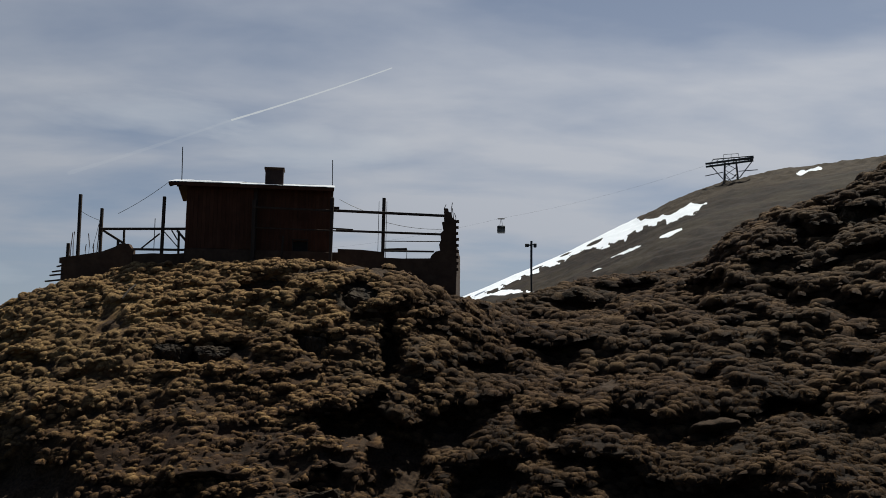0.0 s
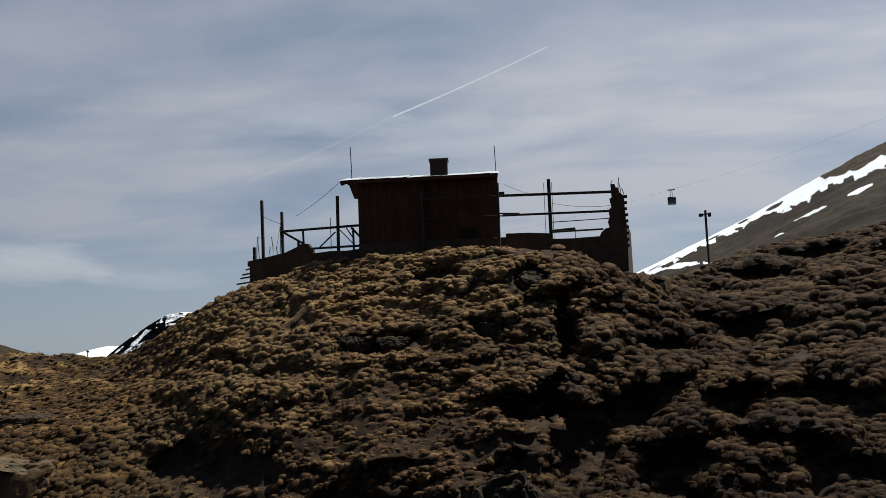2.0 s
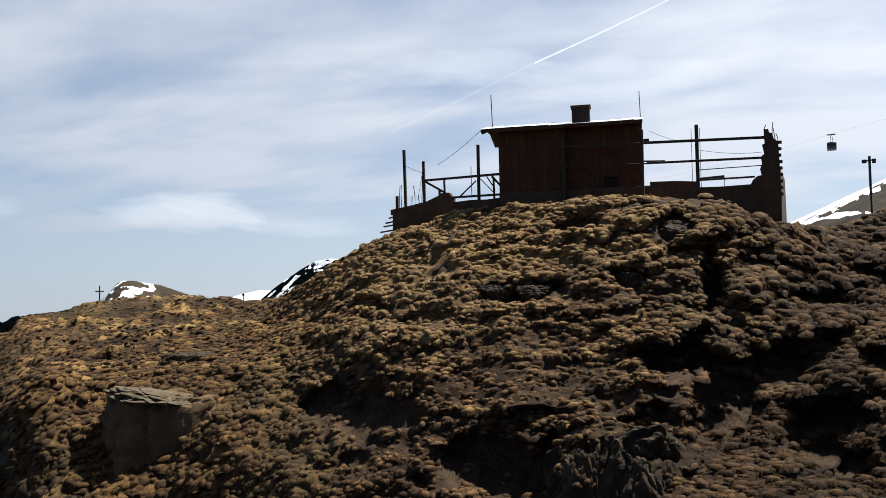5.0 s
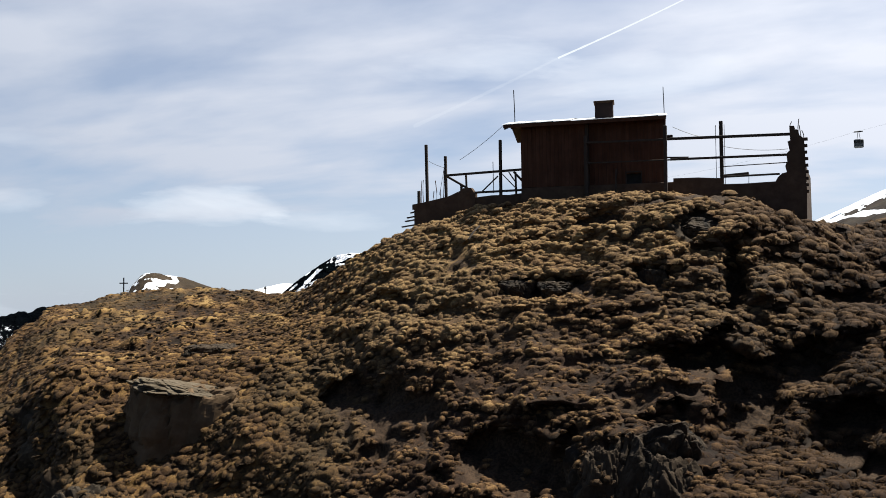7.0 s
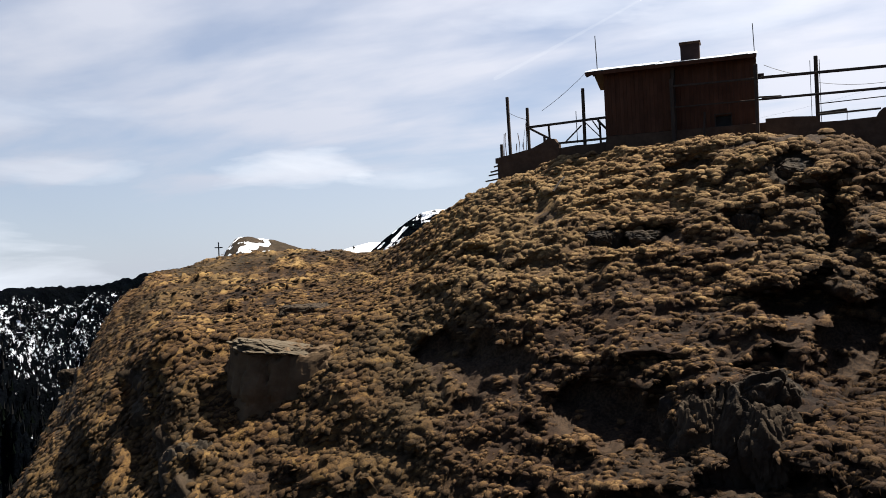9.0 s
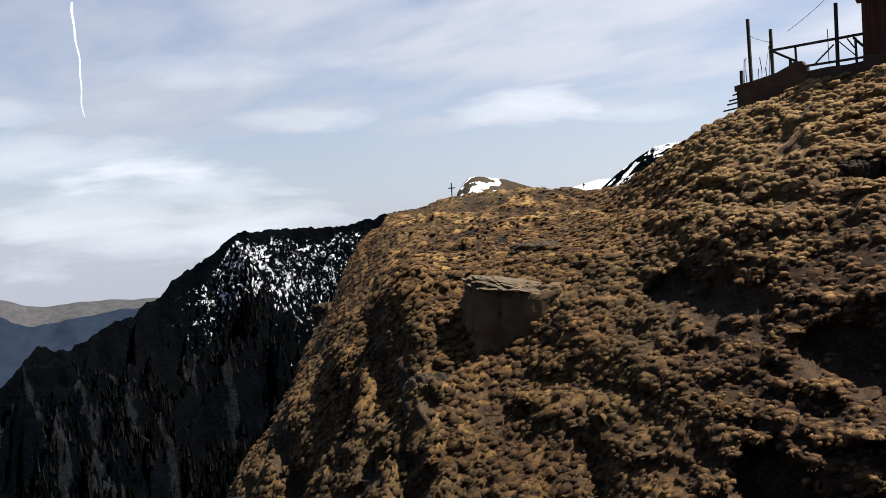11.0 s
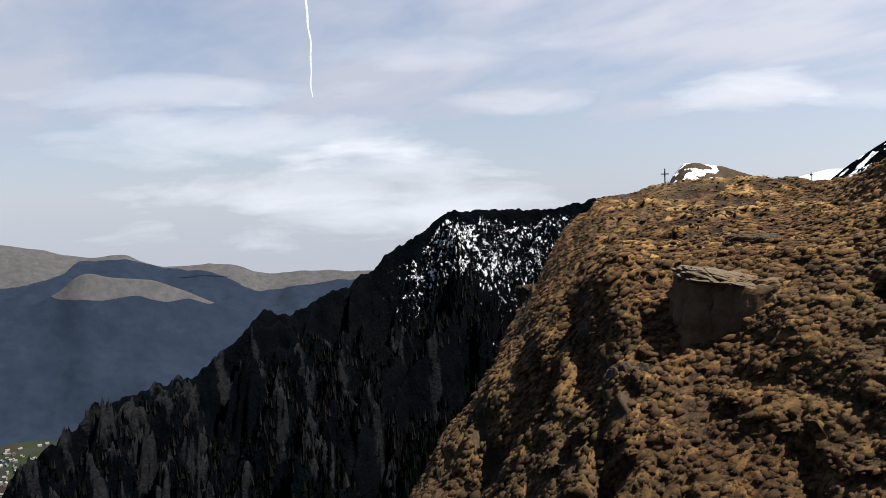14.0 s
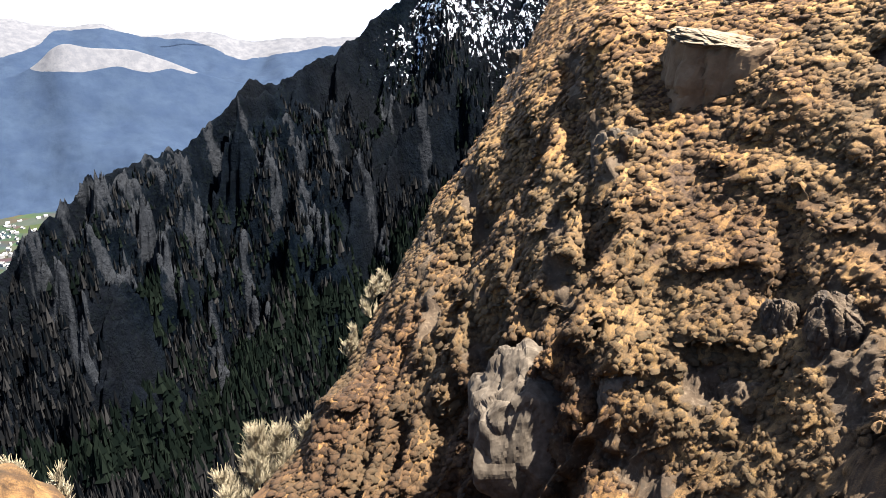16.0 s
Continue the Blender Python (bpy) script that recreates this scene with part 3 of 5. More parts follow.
    c2, _, pick2 = cushions(QX / 0.42 + 0.4 * w2, QY / 0.42 + 0.4 * w1, QZ / 0.24 + 0.3 * w2, 317)
    below = spread(EDGE_EL, A, 1.5) - el
    streak = fractal(below / 0.42 + 0.5 * w1, A / 3.4, A * 0, 4, 0.6, 341) + 0.5 * fractal(QX / 0.8, QY / 0.8, QZ / 0.4, 3, 0.6, 343)
    bald = np.clip(np.maximum(bare, stone) * 1.5 - 0.35 - 0.28 * west + 0.9 * (1 - 0.5 * west) * fractal(X / 0.8, Y / 0.8, Z / 0.6, 3, 0.55, 331), 0, 1)
    fleece = np.clip(1 - bald, 0, 1) * (1 - 0.55 * slide)
    fleece = fleece * np.where((A > -32) & (A < 72), 1, 0.2) * np.clip(1 - (R - crest) / 3, 0, 1)
    # wavy turf lines across the slope, each lip over a step darkened as shade
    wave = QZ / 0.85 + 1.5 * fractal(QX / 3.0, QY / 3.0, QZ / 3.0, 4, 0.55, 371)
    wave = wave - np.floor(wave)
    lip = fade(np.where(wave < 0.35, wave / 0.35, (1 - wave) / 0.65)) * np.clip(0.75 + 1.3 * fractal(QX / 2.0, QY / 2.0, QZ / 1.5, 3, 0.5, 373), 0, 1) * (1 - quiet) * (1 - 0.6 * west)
    fold = below / 1.0 + 1.3 * fractal(A / 5, below / 2.5, A * 0, 4, 0.55, 375)
    fold = fold - np.floor(fold)
    fold = fade(np.where(fold < 0.3, fold / 0.3, (1 - fold) / 0.7)) * quiet * np.clip(0.8 + 1.2 * fractal(X / 4, Y / 4, Z / 2, 3, 0.5, 377), 0, 1)
    groove = np.clip(fractal(A / 0.9 + 0.3 * w1, el / 0.24, A * 0, 2, 0.5, 379) * 6 - 1.5, 0, 1) * quiet
    tuft = 0.5 * fold - 0.3 * groove + (0.16 * c2 * (0.3 + pick2) + 0.32 * lip) * fleece + (0.6 * np.clip(streak, -0.4, 1) + 0.6 * np.abs(fractal(QX / 1.9, QY / 1.9, QZ / 0.8, 3, 0.55, 349))) * quiet
    # cushion tops lighter, cracks darker: relief shading put into the grass tone
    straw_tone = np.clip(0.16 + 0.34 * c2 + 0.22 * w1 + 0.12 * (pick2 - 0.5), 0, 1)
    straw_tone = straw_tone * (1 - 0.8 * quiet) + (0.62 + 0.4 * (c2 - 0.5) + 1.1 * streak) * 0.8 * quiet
    # bleached dry upper slope, browner gully; sunlit and shaded areas are toned in too
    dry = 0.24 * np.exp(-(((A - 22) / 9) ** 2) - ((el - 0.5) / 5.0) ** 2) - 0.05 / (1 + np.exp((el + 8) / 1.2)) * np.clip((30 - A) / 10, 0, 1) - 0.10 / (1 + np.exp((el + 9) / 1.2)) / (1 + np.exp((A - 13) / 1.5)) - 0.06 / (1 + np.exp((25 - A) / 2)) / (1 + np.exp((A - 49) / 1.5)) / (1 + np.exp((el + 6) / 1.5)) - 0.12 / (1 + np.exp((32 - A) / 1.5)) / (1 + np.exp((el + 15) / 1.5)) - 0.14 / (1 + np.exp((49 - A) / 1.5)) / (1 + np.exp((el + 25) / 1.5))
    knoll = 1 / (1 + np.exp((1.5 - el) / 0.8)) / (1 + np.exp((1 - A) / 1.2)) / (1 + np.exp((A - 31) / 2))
    # lips, folds and grooves: lit crests and shaded recesses are put into tone
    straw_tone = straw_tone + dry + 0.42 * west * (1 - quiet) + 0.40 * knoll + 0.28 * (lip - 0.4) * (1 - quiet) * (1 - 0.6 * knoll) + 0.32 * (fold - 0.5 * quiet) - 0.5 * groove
    # short grass between the tussocks
    fray = fractal(X * 2.2, Y * 2.2, Z * 2.2, 4, 0.6, 130) * 0.10
    clod = np.abs(fractal(QX / 1.4, QY / 1.4, QZ / 1.0, 3, 0.5, 345))
    fray = fray + bald * (0.6 * clod - 0.2)
    # no folds where the crest turns back behind the shoulder
    lump = lump * (1 - 0.75 * np.exp(-(((A - 33.5) / 2.2) ** 2) - ((R - 45) / 4) ** 2))
    h = (lump + fray) * tame
    hang = tuft * tame
    PX = X + nx * (h + 0.45 * hang) - ex * (jut + 0.75 * hang)
    PY = Y + ny * (h + 0.45 * hang) - ey * (jut + 0.75 * hang)
    PZ = Z + nz * (h + 0.45 * hang)
    steepness = np.clip((np.sqrt(gr * gr + ga * ga) - 1.25) * 0.5, 0, 0.22) * np.clip((A - 42) / 6, 0, 1)
    turf = fractal(X / 1.3, Y / 1.3, Z / 1.3, 3, 0.5, 160)
    bare = np.clip(np.maximum(bald, steepness) + (0.30 - 0.22 * west) * turf - 0.08 * west, 0, 1)
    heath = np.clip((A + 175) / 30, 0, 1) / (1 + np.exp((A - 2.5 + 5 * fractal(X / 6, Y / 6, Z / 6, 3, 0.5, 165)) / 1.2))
    # where tussocks can stand: place, normal, likelihood, size, hue
    P3 = np.stack([PX, PY, PZ], -1)
    du, dv = np.gradient(P3, axis=1), np.gradient(P3, axis=0)
    nn = np.cross(du, dv)
    area = np.linalg.norm(nn, axis=-1)
    nn = nn / np.maximum(area, 1e-9)[..., None]
    nn = nn * np.sign(nn[..., 2:3] + 1e-9)
    ok = (A > -29) & (A < 70) & (R > 23.5) & (R < crest + 1.5)
    close = np.clip(0.75 + 1.1 * fractal(X / 2.2, Y / 2.2, Z / 1.6, 3, 0.5, 361), np.maximum(0.12 + 0.7 * west, 0.8 * knoll), 1)
    weight = np.where(ok, area * np.clip(fleece * 1.6 - 0.6 + 0.3 * west, 0, 1) * close * np.maximum(0.35 + 1.2 * lip + 0.6 * quiet, west) * (1 - 0.3 * quiet) * (1 - groove), 0)
    macro = np.stack([nx, ny, nz], -1)
    FIELD.append((P3.reshape(-1, 3), nn.reshape(-1, 3) + 1.4 * macro.reshape(-1, 3), weight.ravel(), (dry + 0.16 * w1 + 0.12 * turf + 0.18 * knoll + 0.20 * (lip - 0.4) * (1 - quiet) * (1 - 0.5 * knoll) + 0.32 * (fold - 0.5 * quiet)).ravel(), heath.ravel(), quiet.ravel(), west.ravel()))
    snow = np.zeros_like(Z)
    pts = np.stack([PX, PY, PZ], -1).reshape(-1, 3)
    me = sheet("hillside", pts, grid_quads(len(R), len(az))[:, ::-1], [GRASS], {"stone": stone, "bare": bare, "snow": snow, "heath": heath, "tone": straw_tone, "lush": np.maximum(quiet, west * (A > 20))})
    return me


tagged(new("ground", hill_mesh()), "steep hillside of dry straw-coloured tussock grass and bare soil", "hillside", kind="structure")


# ---- distant land ----
def ridge_patch(name, a0, a1, step, edge_el, edge_r, foot_el, foot_r, back_slope, rows, mats, rugged, extra):
    """A slope that rises from its foot to a rugged skyline, with a back that falls away."""
    az = np.arange(a0, a1 + step, step)
    t = np.concatenate([np.linspace(0, 1, rows), 1 + np.linspace(0.03, 0.6, 14)])
    A, T = np.meshgrid(az, t)
    ec, rc = spread(edge_el, A, 0.35), spread(edge_r, A, 2)
    ef, rf = spread(foot_el, A, 3), spread(foot_r, A, 3)
    R = rf + (rc - rf) * T
    zf, zc = rf * deg_tan(ef), rc * deg_tan(ec)
    Z = np.where(T <= 1, zf + (zc - zf) * T ** 1.15, zc + back_slope * (R - rc))
    X, Y = -np.sin(np.radians(A)) * R, np.cos(np.radians(A)) * R
    dz, attrs = extra(A, R, Z, X, Y, T, rugged)
    pts = np.stack([X, Y, Z + dz], -1).reshape(-1, 3)
    me = sheet(name, pts, grid_quads(len(t), len(az))[:, ::-1], mats, attrs)
    return me, (A, T, pts.reshape(len(t), len(az), 3))


def tower_hill(A, R, Z, X, Y, T, rugged):
    dz = fractal(X / 30, Y / 30, Z / 20, 5, 0.55, 7) * rugged * np.clip(1.15 - T, 0.12, 1) + fractal(X / 5, Y / 5, Z / 3, 5, 0.6, 8) * 0.9 * np.clip(1.2 - T, 0.2, 1)
    el = np.degrees(np.arctan2(Z, R))
    rim = spread([(-60, 14), (-27, 12.45), (-19, 11.8), (-13.3, 9.6), (-8.5, 7.3), (-2.7, 4.85), (10, 0)], A, 0.5)
    upper = spread([(-60, 3), (-19, 7.0), (-17.75, 10.5), (-16.6, 10.4), (-15.7, 9.9), (-14.4, 9.5), (-13.3, 9.4), (-12.8, 9.9), (-12, 12), (10, 12)], A, 0.15)
    lower = spread([(-60, 20), (-18.5, 12), (-17.75, 10.5), (-16.9, 9.95), (-16.2, 9.6), (-14.6, 9.25), (-13.1, 8.65), (-11.1, 7.72), (-10, 7.45), (-7.8, 6.5), (-5.6, 5.6), (-3.5, 4.7), (-2.5, 4.2), (10, 0)], A, 0.2)
    ragged = 0.16 * soft_noise(A * 2.1, el * 4.0, np.zeros_like(A), 21) + 0.10 * soft_noise(A * 6.0, el * 11.0, np.zeros_like(A), 22)
    band = np.clip(np.minimum(upper - el + ragged * 0.6, el - lower + ragged) * 9 + 0.5, 0, 1)
    for a, e, wa, we in ((-10.5, 7.95, 0.55, 0.14), (-8.6, 7.2, 0.5, 0.07), (-6.6, 6.25, 0.5, 0.06)):
        band = np.minimum(band, np.clip(((A - a) / wa) ** 2 + ((el - e + (A - a) * 0.42) / we) ** 2 - 0.4 + 3 * ragged, 0, 1))
    for a, e, wa, we, lean in ((-15.3, 8.45, 0.75, 0.16, 0.4), (-12.2, 7.3, 0.7, 0.09, 0.25), (-10.6, 6.2, 0.25, 0.09, 0.5), (-23.8, 11.95, 0.75, 0.13, 0.08), (-4.2, 4.62, 1.9, 0.15, 0.14), (-13.2, 7.6, 0.3, 0.07, 0.3)):
        band = np.maximum(band, np.clip(1.5 - ((A - a) / wa) ** 2 - ((el - e + (A - a) * lean) / we) ** 2 + 3 * ragged, 0, 1))
    below = rim - el
    rocky = np.clip(1.0 - np.abs(below - 0.2) * 1.6, 0, 0.9) * np.clip((-A - 12) / 2, 0, 1)
    dz = dz + rocky * 1.1 * np.clip(fractal(X / 3, Y / 3, Z / 3, 3, 0.6, 10), -0.2, 1)
    return dz, {"bare": np.clip(rocky + 0.18, 0, 1), "stone": rocky, "snow": band * 1.0, "tone": np.clip(0.05 + 0.25 * fractal(X / 6, Y / 6, Z / 3, 4, 0.6, 9), 0, 1)}


TOWER_EL = [(-60, 14), (-34, 12.9), (-27, 12.45), (-22.7, 12.3), (-19.4, 11.8), (-17.6, 11.4), (-15.8, 10.75), (-13.3, 9.6), (-8.5, 7.3), (-2.7, 4.85), (2, 2.8), (6, 1.0), (10, -1)]
me, _ = ridge_patch("tower_slope", -60, 10, 0.15, TOWER_EL, [(-60, 190), (-19, 215), (10, 240)], [(-60, 4), (-19, 4), (10, -3)], [(-60, 90), (10, 95)], -0.1, 150, [GRASS], 3.0, tower_hill)
tagged(new("ground_tower_hill", me), "brown grass mountain slope with a band of old snow", "mountain slope", kind="structure")


def knob(A, R, Z, X, Y, T, rugged):
    dz = fractal(X / 6, Y / 6, Z / 4, 4, 0.65, 31) * rugged * np.clip(1.25 - T, 0.32, 0.8)
    patches = fractal(X / 2.4, Y / 2.4, Z / 1.5, 4, 0.5, 36)
    west = np.clip((A - 38.0) / 0.8, 0, 1)
    return dz, {"bare": 0.15 + 0.75 * west, "stone": west, "tone": np.full_like(A, 0.22), "snow": west * (0.42 + 2.2 * patches)}


KNOB_EL = [(28, -2), (31.5, 0.1), (33.5, 0.3), (34.9, 0.48), (37.4, 1.05), (39, 1.52), (40.5, 1.72), (41.0, 1.5), (41.5, 0.75), (41.9, 0.3), (42.5, -0.6), (44, -2)]
me, _ = ridge_patch("knob_slope", 27, 45, 0.06, KNOB_EL, [(27, 170), (45, 165)], [(27, -3), (45, -4)], [(27, 120), (45, 115)], -0.4, 60, [GRASS], 2.6, knob)
tagged(new("ground_rocky_knob", me), "rocky grass knob with patches of snow", "hilltop", kind="structure")


def snow_rib(A, R, Z, X, Y, T, rugged):
    dz = fractal(X / 5, Y / 5, Z / 4, 4, 0.6, 51) * rugged * np.clip(1.3 - T, 0.2, 1)
    return dz, {"bare": np.full_like(A, 0.1), "snow": 0.34 + 1.9 * fractal(X / 1.3, Y / 1.3, Z / 2.6, 4, 0.6, 53)}


RIB_EL = [(24, 2.2), (26.5, 2.95), (27.6, 3.0), (28.6, 2.85), (29.3, 2.5), (30.3, 1.84), (31.4, 1.12), (32.5, 0.1), (34, -1)]
me, _ = ridge_patch("rib_slope", 23, 34, 0.06, RIB_EL, [(23, 110), (34, 112)], [(23, -1), (34, -3)], [(23, 84), (34, 88)], -0.5, 50, [MOUNTAIN], 0.9, snow_rib)
tagged(new("ground_snow_rib", me), "dark rock rib streaked with snow", "rock ridge", kind="structure")


def far_snow(A, R, Z, X, Y, T, rugged):
    dz = fractal(X / 60, Y / 60, Z / 40, 4, 0.55, 61) * rugged * np.clip(1.2 - T, 0.2, 1)
    return dz, {"bare": np.full_like(A, 0.6), "snow": np.full_like(A, 0.75)}


me, _ = ridge_patch("snowfield", 27, 40, 0.15, [(27, 0.2), (30, 1.0), (32.2, 1.05), (33.5, 0.75), (34.3, 0.5), (35, -0.5), (40, -2)], [(27, 620), (40, 620)], [(27, -3), (40, -4)], [(27, 420), (40, 420)], -0.3, 40, [GRASS], 8.0, far_snow)
tagged(new("ground_snowfield", me), "smooth snow-covered ridge in the distance", "snowfield", kind="structure")


# rock fins on the spurs: heading, elevation, half width in degrees, height in metres
FINS = [(78.7, -13.6, 0.6, 42), (76.4, -14.6, 0.7, 46), (73.1, -13.0, 0.6, 38), (72.7, -16.6, 0.7, 44), (69.7, -19.0, 0.7, 36), (65.6, -12.6, 0.45, 46), (65.2, -18.2, 0.6, 34), (82.6, -17.2, 0.7, 36), (81.6, -22.0, 0.8, 30), (70.8, -10.8, 0.5, 30), (67.6, -15.4, 0.5, 34), (75.2, -19.6, 0.7, 36), (62.6, -13.6, 0.5, 30), (63.8, -9.4, 0.45, 30), (78.4, -19.0, 0.8, 36), (61.0, -16.0, 0.5, 26), (59.6, -8.6, 0.5, 26), (72.0, -23.0, 0.8, 26), (57.4, -12.0, 0.5, 24), (68.4, -12.6, 0.4, 30), (80.6, -13.9, 0.4, 26), (74.8, -12.4, 0.4, 24)]


CRAGS = []


def dark_mountain(A, R, Z, X, Y, T, rugged):
    el = np.degrees(np.arctan2(Z, R))
    # spurs that run down to the valley, gullies between, fins of rock on the spurs
    wob = 2.2 * soft_noise(A * 0.25, T * 5, A * 0, 5)
    u = A - 15 * (1 - T) + wob
    rib = 1 - 2 * np.abs(fractal(u / 6.5, T * 2.2, A * 0, 3, 0.5, 11))
    sub = 1 - 2 * np.abs(fractal(u / 2.2, T * 8.0, A * 0, 3, 0.55, 15))
    fine = fractal(X / 34, Y / 34, Z / 26, 5, 0.62, 12)
    grit = fractal(X / 9, Y / 9, Z / 12, 3, 0.6, 13)
    calm = np.where(T > 0.86, np.clip((1.0 - T) / 0.14, 0.05, 1), 1) * np.clip(0.25 + 1.2 * T, 0.25, 1)
    dz = ((rib - 0.75) * 95 + sub * 34 + fine * 30) * calm - 8 * calm + grit * 10 * np.clip(calm, 0.5, 1)
    fin = np.zeros_like(A)
    torn = 0.5 * soft_noise(A * 3.1, el * 3.1, A * 0, 23) + 0.3 * soft_noise(A * 8, el * 8, A * 0, 24)
    for a, e, w_, high in FINS:
        # narrow crests that run down to the east
        along, across = (el - e) * 0.96 + (A - a) * 0.28, (A - a) * 0.96 - (el - e) * 0.28
        ridge = np.clip(1 - np.abs(across / (1.15 * w_) + 1.1 * torn), 0, 1) * np.clip(1.3 - np.abs(along / (3.6 * w_) + 0.7 * torn), 0, 1)
        dz = dz + high * 0.42 * ridge * np.clip(1 + 1.2 * torn, 0.3, 1.6)
        fin = np.maximum(fin, np.clip(ridge * 2.2, 0, 1))
    snow = np.clip((64.5 - A) / 7, 0, 1) * np.clip((el + 10.5) / 4.6, 0, 1) * np.clip((0.992 - T) / 0.02, 0, 1)
    snow = 0.485 * snow + 0.06 * snow * np.exp(-(((A - 55.5) / 2.2) ** 2)) + 1.3 * np.exp(-(((A - 52.8) / 0.35) ** 2) - ((el + 9.4) / 0.7) ** 2) + 0.9 * np.exp(-(((A - 72.2) / 0.22) ** 2) - ((el + 19.2) / 0.35) ** 2)
    bare = np.clip(0.08 + 0.70 * fin + 0.5 * np.clip(sub - 0.62, 0, 1), 0, 1)
    CRAGS.append(bare)
    return dz, {"bare": bare, "snow": snow, "brown": np.clip(0.5 + 1.6 * fractal(X / 120, Y / 120, Z / 90, 3, 0.5, 25), 0, 1)}


MOUNT_EL = [(30, 1), (40, 0.4), (46, -0.2), (49.1, -0.95), (52, -0.75), (54.2, -0.85), (55.9, -1.0), (57.6, -1.85), (60.2, -3.35), (61, -4.5), (62.9, -5.6), (64.2, -5.85), (65.6, -7.0), (66.8, -7.3), (67.6, -6.95), (68.5, -6.75), (69.3, -7.7), (70.6, -8.9), (72, -10.2), (73, -10.9), (74.8, -11.1), (77.5, -11.7), (78.6, -11.8), (80, -13.1), (82.9, -15), (85.5, -17.2), (92, -24), (120, -40)]
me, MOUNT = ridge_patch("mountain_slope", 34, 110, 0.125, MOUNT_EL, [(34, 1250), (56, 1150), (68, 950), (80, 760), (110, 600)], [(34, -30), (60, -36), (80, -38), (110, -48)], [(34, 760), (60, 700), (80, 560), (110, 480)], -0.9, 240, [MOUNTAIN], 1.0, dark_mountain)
tagged(new("ground_dark_mountain", me), "dark rocky mountain side with woods and streaked snow", "mountain", kind="structure")


def far_range(A, R, Z, X, Y, T, rugged):
    spur = 1 - 2 * np.abs(fractal((A + 6 * T) / 5.0, T * 1.6, A * 0, 4, 0.55, 85))
    dz = (fractal(X / 700, Y / 700, Z / 500, 5, 0.5, 81) + 1.1 * spur) * rugged * np.clip(1.04 - T, 0.04, 1) * np.clip(T * 4, 0, 1) + 9 * fractal(A / 1.4, T * 3, A * 0, 3, 0.5, 87)
    el = np.degrees(np.arctan2(Z, R))
    line = spread([(40, -5.0), (61, -5.5), (63.5, -5.2), (66, -5.6), (69.0, -5.7), (70.4, -4.9), (72, -4.1), (74, -3.9), (76, -3.4), (79.3, -3.0), (80.0, -4.2), (82, -4.6), (86, -4.5), (110, -5)], A, 0.4)
    return dz, {"meadow": np.clip((el - line) * 1.6 + 0.5 + 0.25 * spur * (1 - T), 0, 1)}


FAR_EL = [(-180, -6), (40, -4.6), (61.3, -4.7), (64, -4.45), (65.9, -4.42), (67.5, -4.6), (68.8, -4.34), (70, -3.95), (71.4, -3.72), (74.5, -3.75), (75.7, -3.4), (76.6, -2.93), (78.5, -2.95), (80.5, -2.66), (82.2, -2.16), (85.3, -1.64), (95, -2), (110, -3.5)]
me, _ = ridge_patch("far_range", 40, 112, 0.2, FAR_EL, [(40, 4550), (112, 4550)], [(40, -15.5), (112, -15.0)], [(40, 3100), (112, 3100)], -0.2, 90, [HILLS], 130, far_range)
tagged(new("backdrop_far_range", me), "blue forested mountains with bare tan tops, haze painted into the colour", "mountain range", kind="structure")


def front_hill(A, R, Z, X, Y, T, rugged):
    dz = fractal(X / 380, Y / 380, Z / 300, 5, 0.5, 91) * rugged * np.clip(1.1 - T, 0.12, 1)
    el = np.degrees(np.arctan2(Z, R))
    line = spread([(60, -5.2), (70.5, -5.6), (71.6, -6.2), (73, -5.7), (74.5, -6.0), (76, -5.4), (78, -5.7), (80.9, -5.35), (81.6, -4.4), (84, -3.4), (110, -3)], A, 0.3)
    return dz, {"meadow": np.clip((el - line) * 2.0 + 0.5, 0, 1)}


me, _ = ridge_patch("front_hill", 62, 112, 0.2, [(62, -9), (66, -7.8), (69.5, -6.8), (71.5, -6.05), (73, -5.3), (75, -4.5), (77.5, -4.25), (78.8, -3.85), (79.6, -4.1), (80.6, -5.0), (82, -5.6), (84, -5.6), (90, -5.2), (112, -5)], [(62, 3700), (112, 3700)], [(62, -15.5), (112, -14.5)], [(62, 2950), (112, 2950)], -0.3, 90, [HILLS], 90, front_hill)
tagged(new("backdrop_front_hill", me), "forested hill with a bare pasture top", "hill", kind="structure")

# the valley floor: one sheet out to the horizon
va = np.arange(0, 361, 4.0)
vr = np.concatenate([[140.0, 260], np.geomspace(400, 4900, 26)])
VA, VR = np.meshgrid(va, vr)
VX, VY = -np.sin(np.radians(VA)) * VR, np.cos(np.radians(VA)) * VR
VZ = -330 - 420 * np.clip((VR - 140) / 1500, 0, 1) ** 0.7 + 12 * fractal(VX / 500, VY / 500, VX * 0, 3, 0.5, 99)
me = sheet("valley", np.stack([VX, VY, VZ], -1).reshape(-1, 3), grid_quads(len(vr), len(va))[:, ::-1], [VALLEY])
tagged(new("ground_valley", me), "deep valley floor with fields and dark woods", "valley", kind="structure")

# ---- tussocks on the hillside ----
def unit(v):
    return v / np.maximum(np.linalg.norm(v, axis=1), 1e-6)[:, None]


def one_each(p, cell, rng):
    """Indices that keep one point in each cell of space, in a chance order."""
    order = rng.permutation(len(p))
    _, first = np.unique(np.floor(p[order] / cell).astype(np.int64) @ np.array([1, 100003, 1000003007]), return_index=True)
    return order[first]


